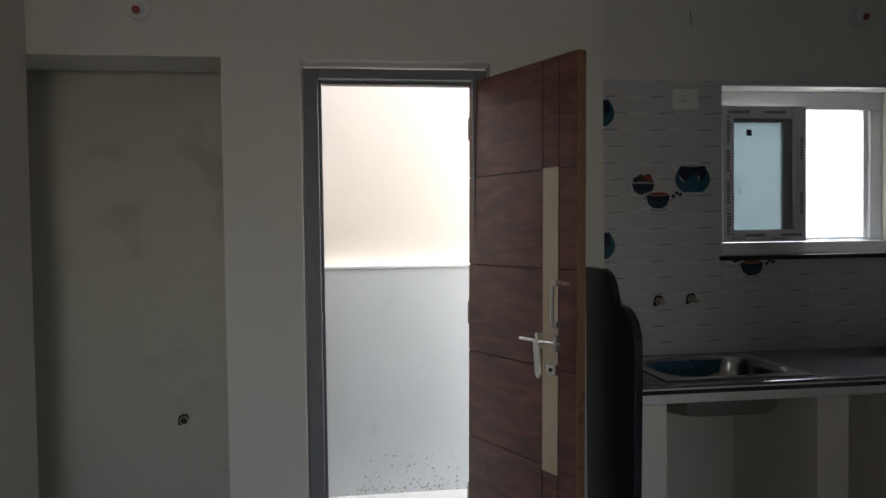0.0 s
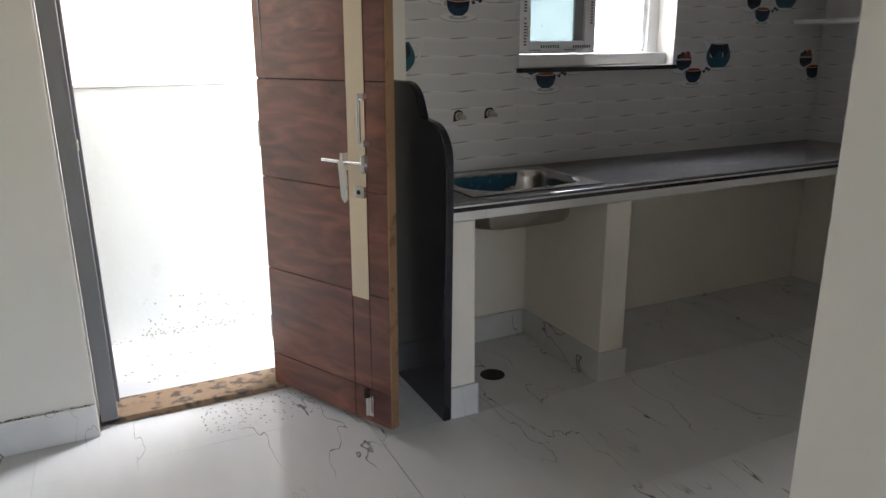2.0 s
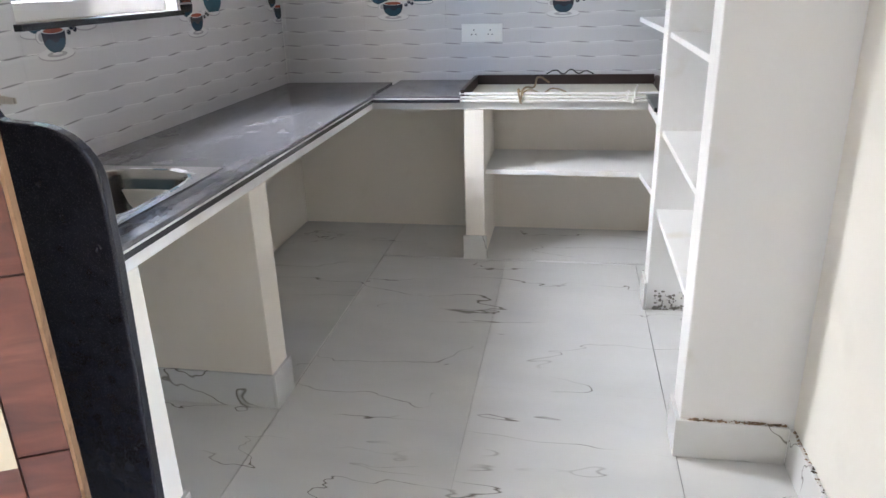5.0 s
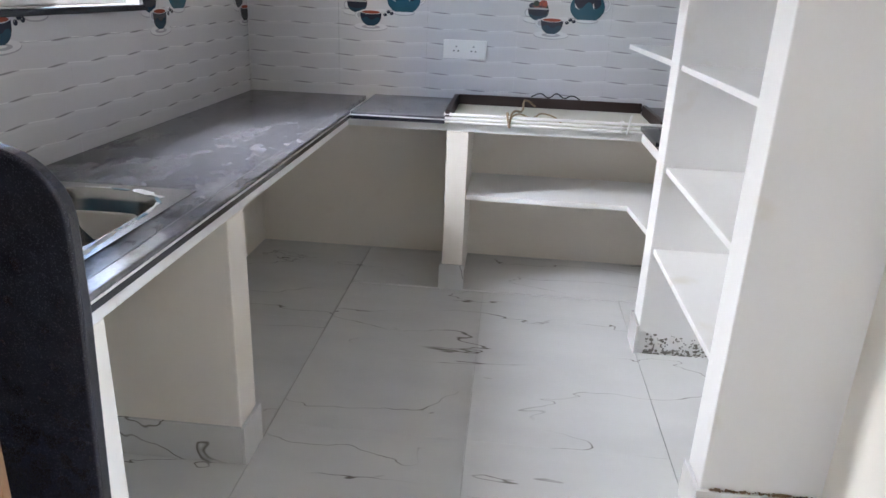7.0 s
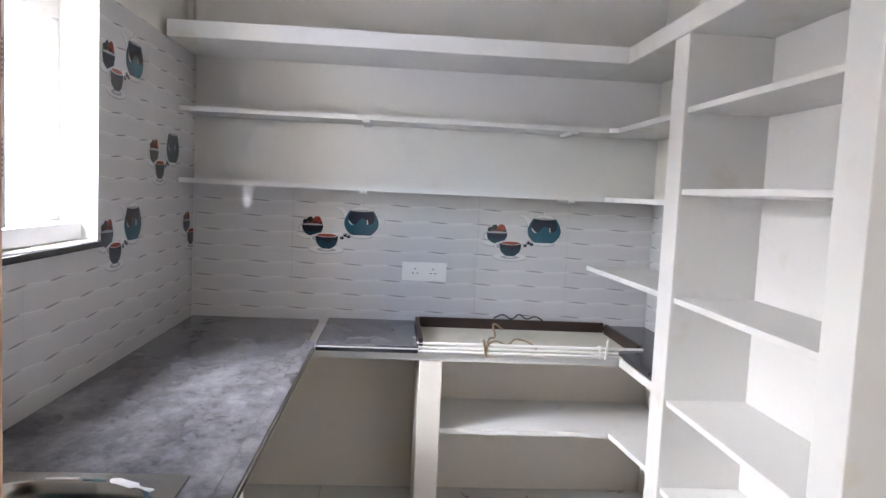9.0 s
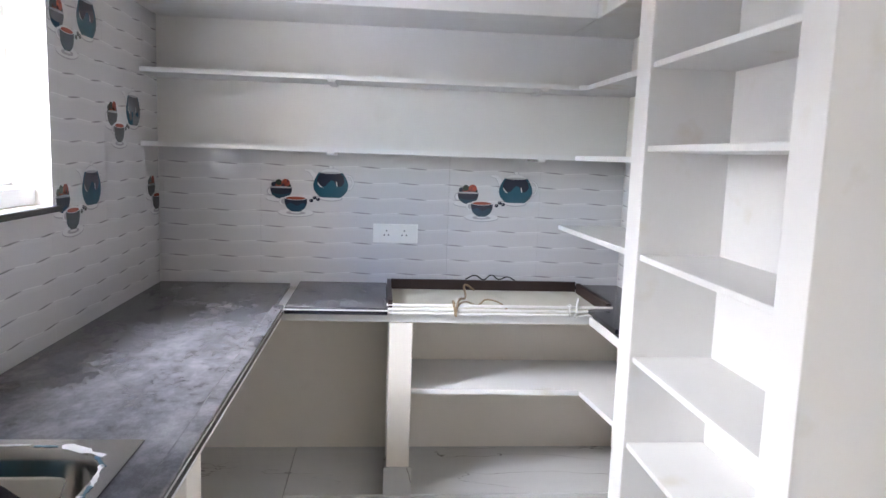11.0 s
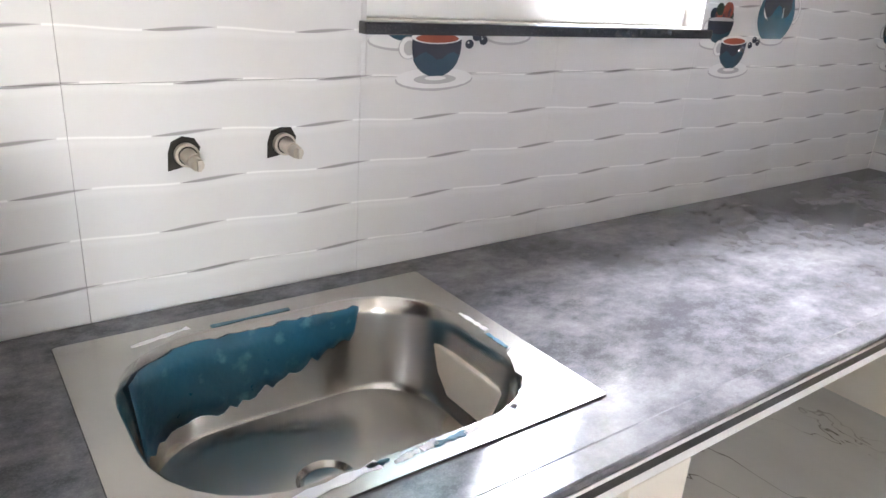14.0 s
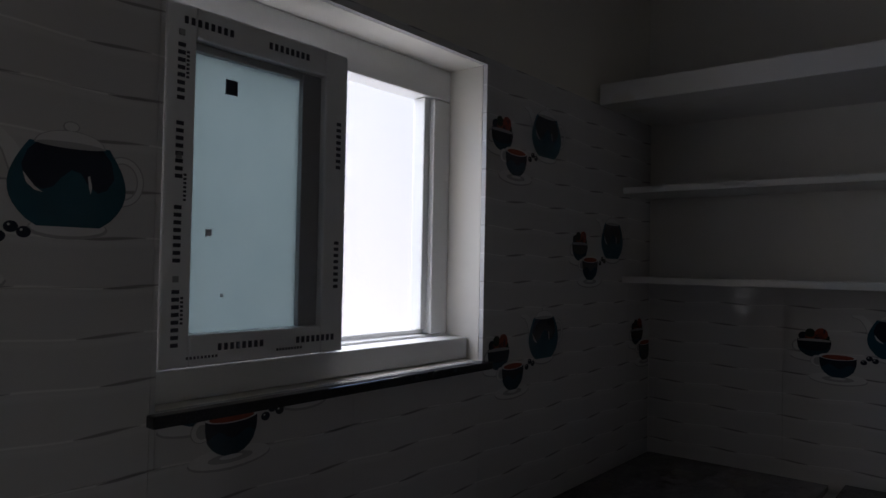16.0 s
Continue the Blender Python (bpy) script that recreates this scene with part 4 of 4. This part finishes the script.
    dark = [(0.242 - w, z) for w, z in ((0.046, 0.106), (0.060, 0.092), (0.068, 0.070), (0.064, 0.052), (0.052, 0.040), (0.038, 0.036), (0.024, 0.041), (0.012, 0.056), (-0.002, 0.068), (-0.016, 0.064), (-0.028, 0.046), (-0.042, 0.036), (-0.056, 0.042), (-0.067, 0.060), (-0.062, 0.086), (-0.046, 0.106))]
    out.append(("pot_shade", dark, NAVY, 3))
    out.append(("pot_glint", [(0.176, 0.060), (0.181, 0.044), (0.192, 0.034), (0.204, 0.031), (0.193, 0.039), (0.184, 0.050)], PALE, 4))
    out.append(("pot_glint", [(0.268, 0.060), (0.271, 0.062), (0.275, 0.044), (0.273, 0.034), (0.270, 0.044)], PALE, 4))
    lid = disc(0.242, 0.104, 0.050, 0.022, 16, 0, 180)
    out.append(("pot_lid_contour", swell(lid, 0.002), SHADE, 4))
    out.append(("pot_lid", lid, PALE, 5))
    out.append(("pot_lid_rim", disc(0.242, 0.105, 0.050, 0.005), SHADE, 6))
    out.append(("pot_knob_contour", disc(0.242, 0.133, 0.0125, 0.0085, 12), SHADE, 4))
    out.append(("pot_knob", disc(0.242, 0.133, 0.0105, 0.0068, 12), PALE, 5))
    return out


SHAPES = motif_shapes()


def clip_poly(pts, k, limit, keep_low):
    """Cut a polygon by the line where coordinate k equals limit."""
    out = []
    for i in range(len(pts)):
        p, q = pts[i], pts[(i + 1) % len(pts)]
        ip, iq = ((p[k] <= limit) == keep_low), ((q[k] <= limit) == keep_low)
        if ip:
            out.append(p)
        if ip != iq:
            t = (limit - p[k]) / (q[k] - p[k])
            out.append((p[0] + t * (q[0] - p[0]), p[1] + t * (q[1] - p[1])))
    return out


def motif(axis, a, z, parent, limits=()):
    """Printed on the tiles; a, z: the middle of the fruit bowl. limits: (k, value, keep_low) cuts at a tile's edge."""
    for name, pts, material, level in SHAPES:
        pts = [((a + u) if axis == 0 else (a - u), z + v) for u, v in pts]
        for k, limit, low in limits:
            pts = clip_poly(pts, k, limit, low) if len(pts) > 2 else []
        if len(pts) < 3:
            continue
        d = 0.0006 + 0.00012 * level
        bm = prism(pts, 1, 3.460 - d, 3.460 - 0.0003) if axis == 0 else prism(pts, 0, E - d, E - 0.0003)
        part("printed_" + name, bm, material, parent)


# ---- wall tiles ----
TW, THT = 0.465, 0.305
wt = {0: bpy.data.objects["wall_window"], 1: bpy.data.objects["wall_east"], 2: bpy.data.objects["wall_divider"]}


def cut(rect, hole):
    a0, a1, z0, z1 = rect
    if not hole:
        return [rect]
    h0, h1, k0, k1 = hole
    if a1 <= h0 or a0 >= h1 or z1 <= k0 or z0 >= k1:
        return [rect]
    out = []
    if a0 < h0:
        out.append((a0, h0, z0, z1))
    if a1 > h1:
        out.append((h1, a1, z0, z1))
    b0, b1 = max(a0, h0), min(a1, h1)
    if z0 < k0:
        out.append((b0, b1, z0, k0))
    if z1 > k1:
        out.append((b0, b1, k1, z1))
    return out


def tile_wall(axis, lo, hi, zlo, zhi, first, hole, material):
    g = 0.0003
    i0 = math.floor((lo - first) / TW)
    for i in range(i0, i0 + 9):
        for j in range(-1, 5):
            a0, a1 = max(lo, first + i * TW), min(hi, first + (i + 1) * TW)
            z0, z1 = max(zlo, 0.90 + j * THT), min(zhi, 0.90 + (j + 1) * THT)
            if a1 - a0 < 0.01 or z1 - z0 < 0.01:
                continue
            for c0, c1, k0, k1 in cut((a0, a1, z0, z1), hole):
                if axis == 0:
                    b = boxed(c0 + g, c1 - g, 3.460, 3.474, k0 + g, k1 - g, 0.0005)
                elif axis == 1:
                    b = boxed(E, E + 0.011, c0 + g, c1 - g, k0 + g, k1 - g, 0.0005)
                else:
                    b = boxed(c0 + g, c1 - g, 1.1385, 1.141, k0 + g, k1 - g, 0.0006)
                part("tile", b, material, wt[axis])


tile_wall(0, 1.927, E, 0.823, 2.12, 2.095, (2.57, 3.50, 1.30, 2.10), TILE_X)
tile_wall(1, 1.142, 3.459, 0.823, 1.51, 2.973 - 5 * TW, None, TILE_Y)
tile_wall(2, 3.664, E - 0.002, 0.863, 1.51, 2.095, None, TILE_X)
for i, z, lim in ((0, 1.645, ()), (-1, 1.340, ()), (-1, 1.950, ()), (1, 1.322, ((1, 1.277, True),)), (3, 1.322, ()), (3, 1.932, ()), (4, 1.632, ()),
                  (5, 1.322, ((0, E - 0.003, True),))):
    cuts = list(lim) + ([(0, 1.93, False)] if i < 0 else [])
    motif(0, 2.095 + i * TW + 0.086, z - 0.026, wt[0], cuts)
for y in (2.973, 2.973 - 2 * TW):
    motif(1, y - 0.098, 1.296, wt[1])

# ---- floor tiles ----
pieces = []
g = 0.0012


def lay(x0, x1, y0, y1, sx, sy, joint=0.0003):
    ny, nx = max(1, round((y1 - y0) / sy)), max(1, round((x1 - x0) / sx))
    for i in range(nx):
        for j in range(ny):
            p, q, r, t = [x0 + (x1 - x0) * k / nx for k in (i, i + 1)] + [y0 + (y1 - y0) * k / ny for k in (j, j + 1)]
            pieces.append((p + (g if i == 0 else joint), q - (g if i == nx - 1 else joint), r + (g if j == 0 else joint), t - (g if j == ny - 1 else joint)))


lay(W, 1.573, S, 3.62, 1.2, 0.6)
lay(1.573, 4.4, S, 0.90, 1.2, 0.6)
lay(1.573, 4.044, 1.461, 2.783, 1.28, 0.68)
lay(1.573, 2.505, 1.138, 1.461, 1.2, 0.6)
lay(2.505, 4.044, 1.138, 1.461, 1.2, 0.6)
lay(1.573, 2.59, 2.783, 3.46, 1.2, 0.7)
for x0, x1, y0, y1 in pieces:
    part("floor_tile", boxed(x0, x1, y0, y1, -0.010, 0.0), MARBLE, floor)
# the floor under the worktop lies a few millimetres higher, with an open joint along its edge
pieces.clear()
g = 0.0014
lay(2.59, 4.60, 2.783, 3.46, 1.2, 0.7)
lay(4.044, 4.60, 1.138, 2.783, 0.6, 1.4)
for x0, x1, y0, y1 in pieces:
    part("floor_tile", boxed(x0, x1, y0, y1, -0.010, 0.005, 0.001), MARBLE_TURNED, floor)
solid("joint_strip", boxed(2.73, 4.041, 2.7812, 2.7842, -0.004, 0.0016), GROUT, "dark open mortar joint in the floor", "mortar joint", "structure")
# Pale colour puts the lit edge of the raised tiles into this joint.
solid("joint_strip", boxed(4.0425, 4.0452, 1.475, 2.7808, -0.004, 0.0022), PALE, "floor joint with its lit tile edge put in as pale colour", "mortar joint", "structure")

# damp and dirt
rng = random.Random(7)


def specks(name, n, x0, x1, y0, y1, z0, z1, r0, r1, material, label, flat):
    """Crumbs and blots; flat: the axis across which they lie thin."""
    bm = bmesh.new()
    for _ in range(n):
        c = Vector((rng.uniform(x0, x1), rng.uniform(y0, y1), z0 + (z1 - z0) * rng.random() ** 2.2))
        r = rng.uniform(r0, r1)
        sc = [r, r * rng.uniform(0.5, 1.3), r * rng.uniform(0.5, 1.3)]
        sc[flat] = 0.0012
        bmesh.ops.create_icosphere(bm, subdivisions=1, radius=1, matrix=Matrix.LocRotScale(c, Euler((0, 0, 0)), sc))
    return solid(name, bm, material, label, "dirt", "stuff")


specks("mould_stains", 130, 0.85, 1.40, 4.1195, 4.1199, 0.04, 0.24, 0.002, 0.007, LICHEN, "dark mould blots low on the yard wall", 1)
specks("mould_stains", 60, 0.3, 1.45, 4.1195, 4.1199, 0.02, 0.06, 0.002, 0.009, LICHEN, "dark mould blots low on the yard wall", 1)
specks("grit", 160, 1.0, 1.45, 3.08, 3.31, 0.001, 0.002, 0.001, 0.005, MUD, "crumbs of dirt swept by the threshold", 2)
specks("grit", 60, 0.65, 1.40, 3.60, 4.10, 0.018, 0.019, 0.002, 0.009, MUD, "crumbs of dirt in the yard", 2)
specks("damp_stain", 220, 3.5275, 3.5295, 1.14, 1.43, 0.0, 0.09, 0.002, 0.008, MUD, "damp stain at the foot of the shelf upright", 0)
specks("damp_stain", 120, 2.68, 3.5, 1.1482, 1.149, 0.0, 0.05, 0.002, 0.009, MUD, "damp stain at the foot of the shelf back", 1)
specks("damp_stain", 25, -0.5, 0.3, 3.6155, 3.6165, 0.125, 0.16, 0.002, 0.008, MUD, "damp stain over the recess skirting", 1)
specks("skirting_crust", 150, 2.4985, 2.504, 1.16, 1.44, 0.129, 0.136, 0.002, 0.007, OCHRE, "crust of old mortar along the skirting top", 2)
specks("skirting_crust", 120, 1.70, 2.48, 1.139, 1.148, 0.129, 0.134, 0.002, 0.006, OCHRE, "crust of old mortar along the skirting top", 2)
specks("skirting_crust", 60, 0.33, 0.63, 3.268, 3.279, 0.129, 0.135, 0.002, 0.006, OCHRE, "crust of old mortar along the skirting top", 2)
stub = thing("wire_stub", 2.42, 3.474, 2.42, "thin dark wire end hanging from the wall", "wire")
strand("wire", [(2.42, 3.476, 2.45), (2.421, 3.468, 2.43), (2.424, 3.471, 2.40), (2.425, 3.470, 2.375)], 0.0018, DARK, stub)
